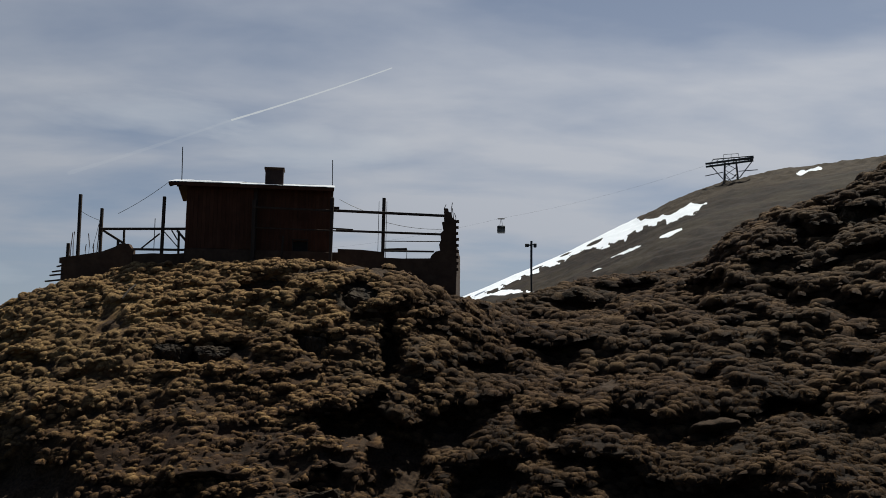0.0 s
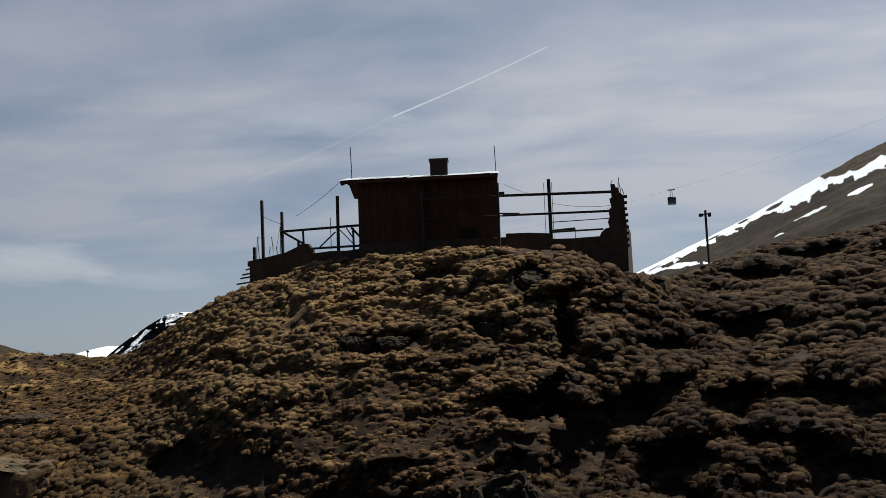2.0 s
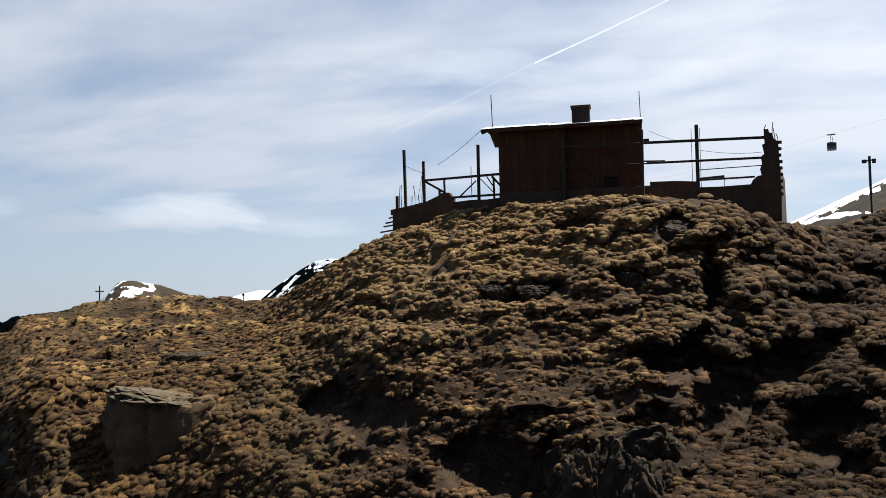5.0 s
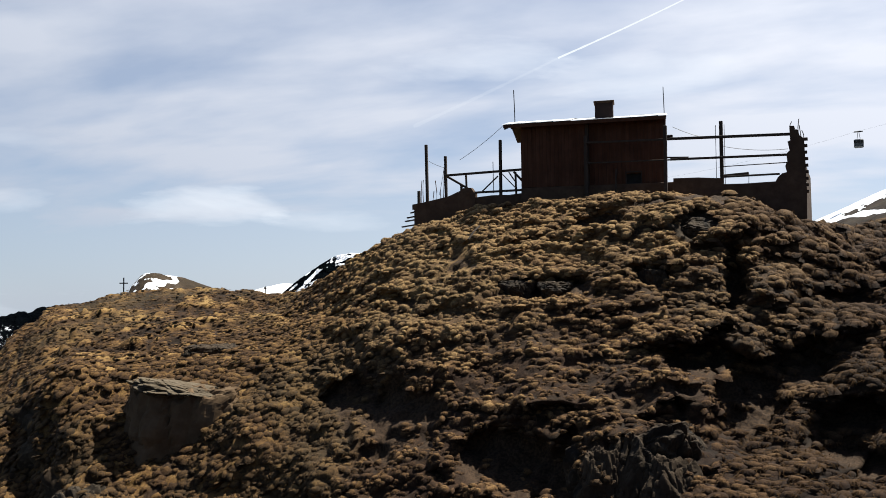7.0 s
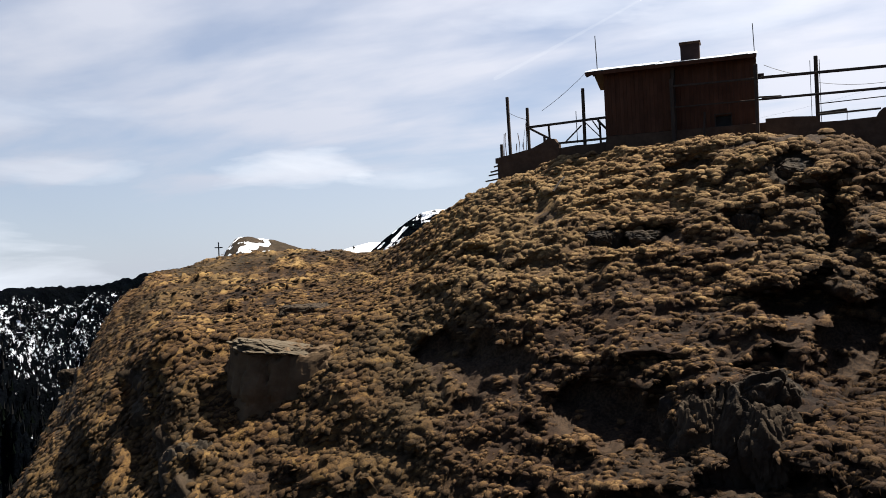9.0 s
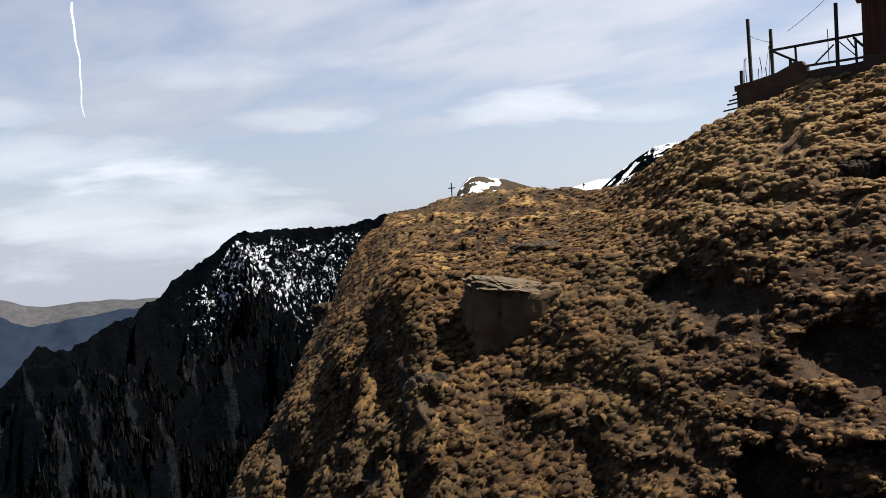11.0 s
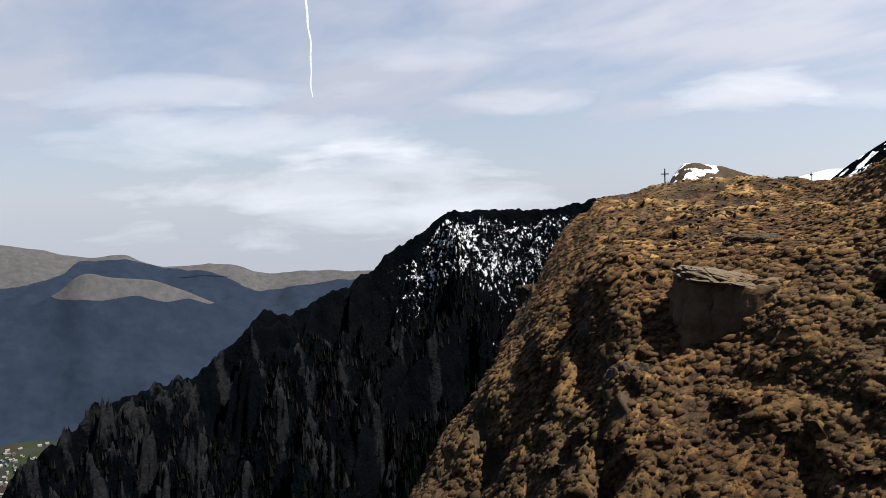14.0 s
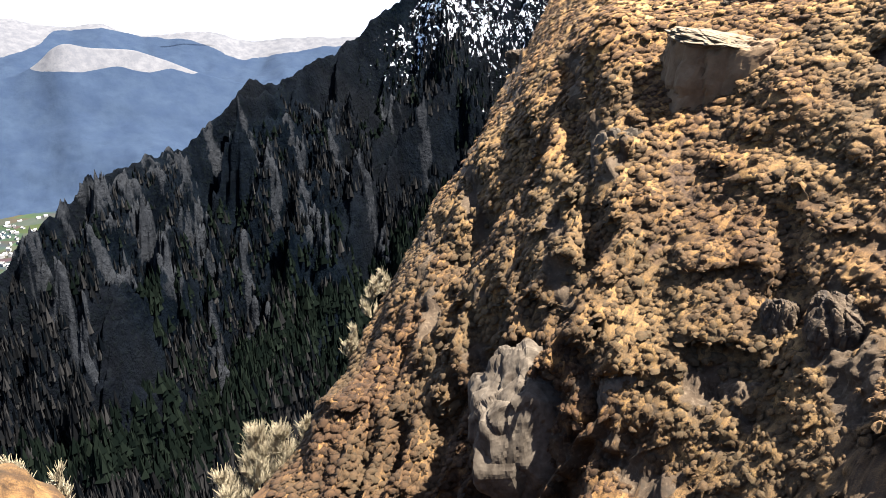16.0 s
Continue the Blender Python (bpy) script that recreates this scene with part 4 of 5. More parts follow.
def tussocks(seed):
    """Rounded cushions of dry grass that lean down the slope, each with a fringe of hanging blades."""
    rng = np.random.default_rng(seed)
    place, normal, weight, dry, heath, quiet, west = FIELD[0]
    chance = weight / weight.sum()
    large = rng.choice(len(weight), 220000, p=chance)
    large = large[one_each(place[large], 0.30, rng)]
    small = rng.choice(len(weight), 150000, p=chance)
    small = small[one_each(place[small], 0.28, rng)]
    small = small[rng.uniform(0, 1, len(small)) < 0.42]
    large, small = (p[rng.uniform(0, 1, len(p)) > 0.2 * quiet[p] ** 0.8] for p in (large, small))
    pick = np.concatenate([large, small])
    m = len(pick)
    size = np.concatenate([rng.uniform(0.15, 0.32, len(large)), rng.uniform(0.09, 0.18, len(small))])
    he, qu, we = heath[pick], quiet[pick], west[pick]
    size = size * (0.86 + 0.39 * he - 0.06 * we) * (1 - 0.3 * qu) * np.clip(np.linalg.norm(place[pick], axis=1) / 44, 0.7, 1.1)
    n = unit(normal[pick])
    out = unit(n * np.array([1, 1, 0]) + 1e-5)
    up = unit(n * 0.8 + np.array([0, 0, 0.35]))
    side = unit(np.cross(np.array([0, 0, 1.0]), out))
    fore = unit(np.cross(side, up))
    fore = fore * np.sign((fore * out).sum(1))[:, None]
    turn = rng.normal(0, 0.4, m)[:, None]
    s2, f2 = side * np.cos(turn) + fore * np.sin(turn), fore * np.cos(turn) - side * np.sin(turn)
    a = size[:, None] * (1.32 + 0.05 * he[:, None])
    b = a * rng.uniform(0.40, 0.68, (m, 1)) * (1 + 0.40 * we[:, None])
    h = a * rng.uniform(0.36, 0.66, (m, 1)) * (1 - 0.4 * qu[:, None]) * (1 - 0.32 * we[:, None])
    c = place[pick] + rng.normal(0, 0.06, (m, 3)) - up * h * 0.42
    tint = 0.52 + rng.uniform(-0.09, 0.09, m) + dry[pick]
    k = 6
    # tone paints a sunlit crown and a shaded skirt on each cushion
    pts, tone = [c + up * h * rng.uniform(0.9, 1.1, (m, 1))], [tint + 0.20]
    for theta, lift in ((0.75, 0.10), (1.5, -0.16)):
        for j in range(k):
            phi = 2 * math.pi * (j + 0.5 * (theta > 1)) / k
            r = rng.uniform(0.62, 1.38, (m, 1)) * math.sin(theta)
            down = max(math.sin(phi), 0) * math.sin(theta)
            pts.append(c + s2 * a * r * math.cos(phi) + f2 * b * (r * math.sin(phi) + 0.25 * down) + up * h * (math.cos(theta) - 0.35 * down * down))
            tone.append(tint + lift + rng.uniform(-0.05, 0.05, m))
    rings = [[1 + q * k + j for j in range(k)] for q in range(2)]
    tri = [(0, rings[0][j], rings[0][(j + 1) % k]) for j in range(k)]
    for j in range(k):
        i0, i1, o0, o1 = rings[0][j], rings[0][(j + 1) % k], rings[1][j], rings[1][(j + 1) % k]
        tri += [(i0, o0, i1), (i1, o0, o1)]
    count = 1 + 2 * k
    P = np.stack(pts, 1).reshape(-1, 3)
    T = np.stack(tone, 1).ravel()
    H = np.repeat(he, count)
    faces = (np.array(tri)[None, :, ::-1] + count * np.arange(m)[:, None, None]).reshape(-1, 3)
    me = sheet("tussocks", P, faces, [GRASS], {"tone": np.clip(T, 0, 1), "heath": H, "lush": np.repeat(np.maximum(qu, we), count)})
    tagged(new("grass_tussocks", me), "rounded straw-coloured tussocks of dry grass on the slope", "grass", kind="stuff")
    # blades that hang over the lower lip of each cushion
    per = 4
    w = np.concatenate([np.repeat(np.arange(m), per), np.repeat(np.nonzero(he > 0.5)[0], 4)])
    q = len(w)
    g = rng.uniform(-0.4, math.pi + 0.4, q)[:, None]
    lat = rng.uniform(0.3, 1.25, q)[:, None]
    root = c[w] + s2[w] * a[w] * np.sin(lat) * np.cos(g) + f2[w] * b[w] * np.sin(lat) * np.sin(g) * 1.1 + up[w] * h[w] * np.cos(lat) * 0.98
    way = unit(s2[w] * np.cos(g) * 0.7 + f2[w] * np.sin(g) + np.array([0, 0, 1.0]) * rng.uniform(-1.1, 0.35, (q, 1)) + rng.normal(0, 0.25, (q, 3)))
    long = (rng.uniform(0.07, 0.17, q) * (1 + 0.7 * he[w]) * (1 - 0.4 * qu[w]))[:, None]
    across = unit(np.cross(way, n[w])) * rng.uniform(0.012, 0.028, q)[:, None]
    blades = np.stack([root - across, root + across, root + way * long], 1).reshape(-1, 3)
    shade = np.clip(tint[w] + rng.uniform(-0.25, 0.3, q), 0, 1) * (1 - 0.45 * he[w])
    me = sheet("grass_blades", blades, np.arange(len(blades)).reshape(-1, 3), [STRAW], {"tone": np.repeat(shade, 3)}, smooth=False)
    tagged(new("dry_grass", me), "dry straw-coloured grass blades hanging over the tussocks", "grass", kind="stuff")


tussocks(6)


# ---- woods on the far mountain ----
def wood(name, count, seed, mat, label, tall, slim, keep, tiers=2):
    rng = np.random.default_rng(seed)
    A, T, P3 = MOUNT
    rows, cols = A.shape
    verts, tones, faces = [], [], []
    i, j = rng.integers(2, int(rows * 0.91), count), rng.integers(0, cols, count)
    p, a, t = P3[i, j], A[i, j], T[i, j]
    ok = keep(a, t, p, rng) & (CRAGS[0][i, j] < rng.uniform(0.15, 0.6, count))
    p = p[ok] + rng.normal(0, 1.0, (ok.sum(), 3)) * [1, 1, 0]
    m = len(p)
    h = tall * rng.uniform(0.45, 1.4, m) * (1.15 - 0.78 * t[ok])
    wdt = h * slim * rng.uniform(0.7, 1.3, m)
    tone = rng.uniform(0, 1, m) ** 2.2
    k = 4
    spin = rng.uniform(0, 6.28, m)
    for q in range(tiers):
        lo, hi = h * (0.06 + 0.36 * q), h * (0.62 + 0.38 * q if tiers > 1 else 1.0)
        rad = wdt * (1 - 0.35 * q)
        ring = []
        for s in range(k):
            g = spin + 6.2832 * s / k + q
            rr = rad * (1.0 if s % 2 else 0.62) * rng.uniform(0.7, 1.25, m)
            ring.append(np.stack([p[:, 0] + np.cos(g) * rr, p[:, 1] + np.sin(g) * rr, p[:, 2] + lo + rng.uniform(-0.04, 0.04, m) * h], -1))
        tip = p + np.stack([np.zeros(m), np.zeros(m), hi], -1)
        for s in range(k):
            verts.append(np.stack([ring[s], ring[(s + 1) % k], tip], 1))
            tones.append(np.repeat(tone, 3))
    pts = np.concatenate(verts).reshape(-1, 3)
    me = sheet(name, pts, np.arange(len(pts)).reshape(-1, 3), [mat], {"tone": np.concatenate(tones)}, smooth=False)
    return tagged(new(name, me), label, "forest", kind="stuff")


def band_of_green(a, p):
    """Nearness to the wooded spur under the cliff."""
    e = np.degrees(np.arctan2(p[:, 2], np.hypot(p[:, 0], p[:, 1])))
    line = np.interp(a, [56, 59, 62.3, 69, 76], [-16, -18.5, -22, -25, -29])
    return np.exp(-(((e - line) / 1.3) ** 2))


def spruce_zone(a, t, p, rng):
    n = fractal(p[:, 0] / 90, p[:, 1] / 90, p[:, 2] / 90, 3, 0.5, 201)
    g = band_of_green(a, p)
    return (n + g > 0.02) & (rng.uniform(0, 1, len(a)) < np.clip(1.2 - 1.1 * t, 0.10, 1) * np.clip((a - 50) / 6 + 1.2 * (0.8 - t), 0.05, 1) * (0.4 + 0.9 * g))


def larch_zone(a, t, p, rng):
    n = fractal(p[:, 0] / 70, p[:, 1] / 70, p[:, 2] / 70, 3, 0.5, 202)
    return (n > -0.12) & (rng.uniform(0, 1, len(a)) < np.clip(1.4 - 1.1 * t, 0.15, 1) * np.clip((a - 50) / 6 + 1.2 * (0.8 - t), 0.05, 1) * (1 - 0.85 * band_of_green(a, p)))


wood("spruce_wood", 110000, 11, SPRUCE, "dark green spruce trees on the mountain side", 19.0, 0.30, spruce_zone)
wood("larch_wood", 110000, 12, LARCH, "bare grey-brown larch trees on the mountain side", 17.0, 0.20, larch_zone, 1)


# ---- rocks in the hillside ----
def boulder(n, seed, boxy, crag, layers):
    """A closed rock of unit half size: a rounded box with facets, cracks and layers."""
    g = np.linspace(-1, 1, n)
    U, V = np.meshgrid(g, g)
    one = np.ones_like(U)
    sides = [(U, V, one), (V, U, -one), (one, U, V), (-one, V, U), (V, one, U), (U, -one, V)]
    pts, quads = [], []
    for x, y, z in sides:
        quads.append(grid_quads(n, n) + len(pts) * n * n)
        k = (np.abs(x) ** boxy + np.abs(y) ** boxy + np.abs(z) ** boxy) ** (1 / boxy)
        pts.append(np.stack([x / k, y / k, z / k], -1).reshape(-1, 3))
    p = np.concatenate(pts)
    # split faces: planes that cut the block at odd angles
    rng = np.random.default_rng(seed)
    for i in range(16):
        f = rng.normal(0, 1, 3) * [1, 1, 0.6]
        f /= np.linalg.norm(f)
        over = np.maximum(p @ f - (rng.uniform(0.74, 1.08) if seed > 1 else rng.uniform(0.98, 1.2)), 0)
        p = p - over[:, None] * f * 0.92
    x, y, z = p.T
    d = fractal(x * 1.3 + seed, y * 1.3, z * 1.3, 3, 0.5, seed) * crag * 0.5
    fault = 1 - np.abs(fractal(x * 1.7 + 0.5 * z, y * 1.7 + seed, z * 0.8, 3, 0.5, seed + 7)) * 7
    d = d - 0.42 * crag * np.clip(fault, 0, 1)
    # blocks parted by open joints
    wob = 0.35 * fractal(x * 2, y * 2, z * 2, 2, 0.5, seed + 5)
    _, joint, block = cushions(x * 2.1 + wob + seed, y * 2.1 - wob, z * 0.85 + wob, seed + 9)
    d = d + crag * (0.36 * (block - 0.5) - 0.26 * (1 - joint))
    d = d + np.round(z * layers + 0.6 * soft_noise(x * 2, y * 2, z * 2, seed + 3)) / layers * 0.12 * crag * np.where(np.abs(z) < 0.9, 1, 0)
    d = d + fractal(x * 4.5 + seed, y * 4.5, z * 3.0, 4, 0.6, seed + 11) * 0.30 * crag
    p = p * (1 + d[:, None])
    return p, np.concatenate(quads)


def rock(az, el, wide, tall, deep, seed, label, far=0.0, mat=None, boxy=5.0, crag=0.28, layers=3.0, sink=0.42, lean=0.0, turn=0.0, roll=0.0, n=36, rise=0.0):
    at = spot(az, el) + Vector((0, 0, rise)) if not far else heading(az) * far + Vector((0, 0, far * math.tan(radians(el))))
    p, quads = boulder(n, seed, boxy, crag, layers)
    me = sheet("rock", p * [wide / 2, deep / 2, tall / 2], quads, [mat or ROCK], smooth=False)
    bm = bmesh.new()
    bm.from_mesh(me)
    bmesh.ops.remove_doubles(bm, verts=bm.verts, dist=0.002)
    bm.to_mesh(me)
    bm.free()
    ob = new("rock", me)
    d = heading(az)
    ob.matrix_world = Matrix.Translation((at.x + d.x * deep * sink, at.y + d.y * deep * sink, at.z)) @ Matrix.Rotation(radians(az + turn), 4, "Z") @ Matrix.Rotation(radians(roll), 4, "Y") @ Matrix.Rotation(radians(lean), 4, "X")
    return tagged(ob, label, "rock", group="rocks in the hillside")


rock(37.9, -9.9, 6.7, 7.4, 5.2, 1, "large brown rock buttress with a smooth upright face", far=43.1, mat=BROWN_ROCK, boxy=6.0, crag=0.15, layers=1.8, sink=0.0, lean=-3, turn=-4, roll=10.0, n=48)
rock(38.0, -5.75, 4.9, 0.75, 3.2, 2, "flat pale rock slab on top of the buttress", far=42.1, mat=PALE_ROCK, boxy=4.0, crag=0.3, layers=1.6, sink=0.0, lean=2, turn=4, roll=13.0, n=40)
rock(36.3, -3.55, 3.2, 1.15, 1.8, 3, "low square rock ledge in the grass", boxy=6, crag=0.25, layers=2.0, sink=0.3, lean=4, turn=0)
rock(9.2, -12.0, 5.6, 4.4, 3.8, 4, "rounded dark brown rock dome under a grass cap", boxy=3.5, crag=0.30, layers=1.5, sink=0.36, lean=-10, turn=0, n=66)
for az, el, wide, tall, seed in ((11.3, -12.6, 1.9, 2.8, 31), (9.2, -12.4, 2.1, 3.2, 32), (7.2, -12.9, 1.9, 2.6, 33)):
    rock(az, el, wide, tall, 1.5, seed, "upright grey-brown rock column in the face of the dome", mat=COLUMN_ROCK, boxy=3.5, crag=0.32, layers=3.0, sink=0.12, lean=-14, turn=3, n=36)
rock(10.1, -5.5, 1.35, 0.9, 1.0, 5, "small pale rock in the slope", boxy=5, crag=0.25, layers=2.0, sink=0.34, lean=0, turn=0)
rock(5.0, 4.0, 2.5, 1.3, 1.6, 6, "dark cracked rock below the terrace", boxy=5, crag=0.25, layers=2.0, sink=0.26, lean=0, turn=0)
rock(3.4, 4.1, 1.3, 1.0, 1.4, 7, "dark cracked rock below the terrace", boxy=5, crag=0.25, layers=2.0, sink=0.39, lean=0, turn=6)
rock(14.3, 0.35, 1.5, 0.9, 1.2, 8, "brown rock in a hollow of the slope", boxy=4, crag=0.3, layers=2.0, sink=0.49, lean=0, turn=0)
rock(16.8, 0.35, 1.7, 1.0, 1.2, 9, "brown rock in a hollow of the slope", boxy=4, crag=0.3, layers=2.0, sink=0.54, lean=0, turn=0)
rock(8.0, 0.8, 1.2, 1.2, 1.0, 10, "upright rock on the slope", boxy=5, crag=0.25, layers=2.0, sink=0.44, lean=0, turn=0)
rock(6.8, 2.4, 1.6, 1.1, 1.2, 11, "grey rock knob on the slope", boxy=3, crag=0.25, layers=2.0, sink=0.39, lean=0, turn=0)
rock(29.4, -23.7, 2.3, 2.6, 1.8, 14, "cracked pale rock in the slope", boxy=4, crag=0.3, layers=4.0, sink=0.44, lean=-12, turn=0)
rock(44.3, -13.8, 2.6, 3.6, 2.0, 15, "pointed grey rock at the cliff edge", mat=CRACKED_ROCK, boxy=3.4, crag=0.26, layers=2.4, sink=0.30, lean=-14, turn=0, n=50)
rock(47.0, -18.5, 1.6, 1.6, 1.2, 16, "grey rock in the steep slope", boxy=3.5, crag=0.3, layers=3.0, sink=0.44, lean=-12, turn=0)
rock(50.8, -6.6, 2.2, 1.7, 2.0, 17, "grey rock at the cliff edge", boxy=3.5, crag=0.3, layers=3.0, sink=0.44, lean=0, turn=0)
rock(-26.3, 8.8, 2.6, 1.9, 1.8, 19, "dark rock outcrop in the grass", boxy=4, crag=0.25, layers=2.0, sink=0.44, lean=0, turn=0)
rock(-24.4, 7.2, 1.9, 1.0, 1.4, 20, "square brown rock in the grass", boxy=6, crag=0.2, layers=2.0, sink=0.39, lean=0, turn=0)
rock(57.5, -22.5, 2.2, 2.4, 1.6, 23, "grey rock at the cliff edge", boxy=3, crag=0.3, layers=3.0, sink=0.44, lean=-10, turn=0)
rock(49.4, -30.4, 7.2, 7.4, 3.8, 24, "large grey-brown rock face with upright cracks", mat=CRACKED_ROCK, boxy=3.6, crag=0.16, layers=2.0, sink=0.0, lean=-18, turn=6, roll=-6, n=56)
rock(43.0, -29.5, 2.4, 2.8, 1.8, 25, "cracked grey rock in the steep slope", mat=CRACKED_ROCK, boxy=4, crag=0.22, layers=2.0, sink=0.36, lean=-22, turn=0)
rock(33.2, -23.5, 1.6, 2.0, 1.4, 26, "cracked grey-brown rock in the steep slope", boxy=4, crag=0.22, layers=2.0, sink=0.34, lean=-15, turn=0)


# ---- bare trees at the foot of the slope ----
def bare_tree(az, dist, top_el, tall, seed):
    """A leafless tree: tapered trunk, limbs and a haze of fine upright twigs."""
    rng = np.random.default_rng(seed)
    d = heading(az)
    top = dist * math.tan(radians(top_el))
    root = new("bare_tree")
    root.location = (d.x * dist, d.y * dist, top - tall)
    tagged(root, "leafless pale tree with fine upright twigs on the steep slope", "tree", group="bare trees below the slope")

    def sticks(name, a, b, wa, wb, tone, mat):
        """Three-sided tapered sticks from points a to b."""
        way = b - a
        way = way / np.maximum(np.linalg.norm(way, axis=1), 1e-6)[:, None]
        s1 = np.cross(way, np.array([0.3, 0.9, 0.2]))
        s1 /= np.linalg.norm(s1, axis=1)[:, None]
        s2 = np.cross(way, s1)
        ring = []
        for p, w in ((a, wa), (b, wb)):
            for g in (0, 2.094, 4.189):
                ring.append(p + (s1 * math.cos(g) + s2 * math.sin(g)) * w[:, None])
        pts = np.stack(ring, 1).reshape(-1, 3)
        quad = np.array([(0, 1, 4, 3), (1, 2, 5, 4), (2, 0, 3, 5)])
        quads = (quad[None] + 6 * np.arange(len(a))[:, None, None]).reshape(-1, 4)
        ob = new(name, sheet(name, pts, quads, [mat], {"tone": np.repeat(tone, 6)}))
        ob.parent = root
        return ob

    k = 9
    h = np.linspace(-0.25, 0.95, k + 1)
    sway = np.cumsum(rng.normal(0, 0.03, (k + 1, 2)), 0) * tall
    stem = np.stack([sway[:, 0], sway[:, 1], h * tall], 1)
    girth = 0.018 * tall * (1.05 - np.clip(h, 0, 1))
    sticks("trunk", stem[:-1], stem[1:], girth[:-1], girth[1:], np.full(k, 0.4), TWIGS)
    m = 46
    hh = rng.uniform(0.12, 0.92, m)
    a = np.stack([np.interp(hh, h, stem[:, 0]), np.interp(hh, h, stem[:, 1]), hh * tall], 1)
    g = rng.uniform(0, 6.2832, m)
    reach = tall * 0.26 * (1.05 - hh) * rng.uniform(0.6, 1.2, m)
    b = a + np.stack([np.cos(g) * reach, np.sin(g) * reach, reach * rng.uniform(0.5, 1.3, m)], 1)
    sticks("limb", a, b, 0.009 * tall * (1.1 - hh), np.full(m, 0.012), np.full(m, 0.45), TWIGS)
    q = 1500
    i = rng.integers(0, m, q)
    f = rng.uniform(0.2, 1.0, q)[:, None]
    p = a[i] * (1 - f) + b[i] * f
    out = (b - a)[i] / np.maximum(np.linalg.norm((b - a)[i], axis=1), 1e-6)[:, None]
    e = p + (out * 0.5 + np.array([0, 0, 0.8]) + rng.normal(0, 0.35, (q, 3))) * (tall * rng.uniform(0.05, 0.12, q))[:, None]
    sticks("crown", p, e, np.full(q, 0.016), np.full(q, 0.008), rng.uniform(0.3, 1.0, q), TWIGS)


for az, dist, top_el, tall, seed in ((67.2, 45, -28.9, 4.5, 1), (68.6, 44, -28.7, 5.0, 2), (70.0, 43, -28.9, 5.5, 3), (71.5, 42, -29.7, 5.0, 4), (73.0, 40, -31.2, 4.5, 5), (74.6, 38, -32.6, 4.0, 6), (86.3, 29, -27.6, 3.0, 7), (84.6, 29.5, -29.2, 3.0, 8), (61.6, 53, -20.6, 3.2, 9), (60.4, 55, -19.8, 2.6, 10), (63.2, 50, -23.2, 2.8, 11)):
    bare_tree(az, dist, top_el, tall, seed)

# ---- the house on the knoll and its ruined terrace ----
def part(name, bm, mat, parent, label=""):
    me = bpy.data.meshes.new(name)
    bmesh.ops.recalc_face_normals(bm, faces=bm.faces)
    bm.to_mesh(me)
    bm.free()
    me.materials.append(mat)
    ob = new(name, me)
    ob.parent = parent
    return tagged(ob, label)


def stand(name, m, label, category, group=""):
    e = new(name)
    e.matrix_world = m
    return tagged(e, label, category, group)


def block(bm, x0, x1, y0, y1, z0, z1, bevel=0.0):
    made = bmesh.ops.create_cube(bm, size=1.0)["verts"]
    for v in made:
        v.co = Vector((x0 + (v.co.x + 0.5) * (x1 - x0), y0 + (v.co.y + 0.5) * (y1 - y0), z0 + (v.co.z + 0.5) * (z1 - z0)))
    if bevel:
        edges = {e for v in made for e in v.link_edges}
        bmesh.ops.bevel(bm, geom=list(edges), offset=bevel, segments=1, affect="EDGES")
    return bm


def beam(bm, a, b, w, h=None, bevel=0.01):
    """A squared timber from a to b."""
    a, b, h = Vector(a), Vector(b), h or w
    made = bmesh.ops.create_cube(bm, size=1.0)["verts"]
    q = (b - a).to_track_quat("X", "Z").to_matrix().to_4x4()
    m = Matrix.Translation((a + b) / 2) @ q @ Matrix.Diagonal(((b - a).length, w, h, 1))
    bmesh.ops.transform(bm, matrix=m, verts=made)
    if bevel:
        bmesh.ops.bevel(bm, geom=list({e for v in made for e in v.link_edges}), offset=bevel, segments=1, affect="EDGES")
    return bm


def rod(bm, pts, r, sides=6):
    """A round bar or wire through points."""
    rings = []
    pts = [Vector(p) for p in pts]
    for i, p in enumerate(pts):
        d = (pts[min(i + 1, len(pts) - 1)] - pts[max(i - 1, 0)]).normalized()
        q = d.to_track_quat("Z", "Y")
        rings.append([bm.verts.new(p + q @ Vector((math.cos(6.2832 * s / sides) * r, math.sin(6.2832 * s / sides) * r, 0))) for s in range(sides)])
    for r0, r1 in zip(rings, rings[1:]):
        for s in range(sides):
            bm.faces.new((r0[s], r0[(s + 1) % sides], r1[(s + 1) % sides], r1[s]))
    bm.faces.new(rings[0][::-1])
    bm.faces.new(rings[-1])
    return bm


def profile_wall(bm, outline, y0, y1):
    """An upright slab with the outline (x, z) between two depths."""
    front = [bm.verts.new((x, y0, z)) for x, z in outline]
    rear = [bm.verts.new((x, y1, z)) for x, z in outline]
    bm.faces.new(front)
    bm.faces.new(rear[::-1])
    for i in range(len(outline)):
        j = (i + 1) % len(outline)
        bm.faces.new((front[i], rear[i], rear[j], front[j]))
    return bm


def sag(a, b, drop, n=10):
    a, b = Vector(a), Vector(b)
    return [a.lerp(b, i / n) - Vector((0, 0, 4 * drop * (i / n) * (1 - i / n))) for i in range(n + 1)]


SITE = Matrix.Translation((-20.2, 46.55, 0)) @ Matrix.Rotation(radians(-3.64), 4, "Z")
rnd = random.Random(5)

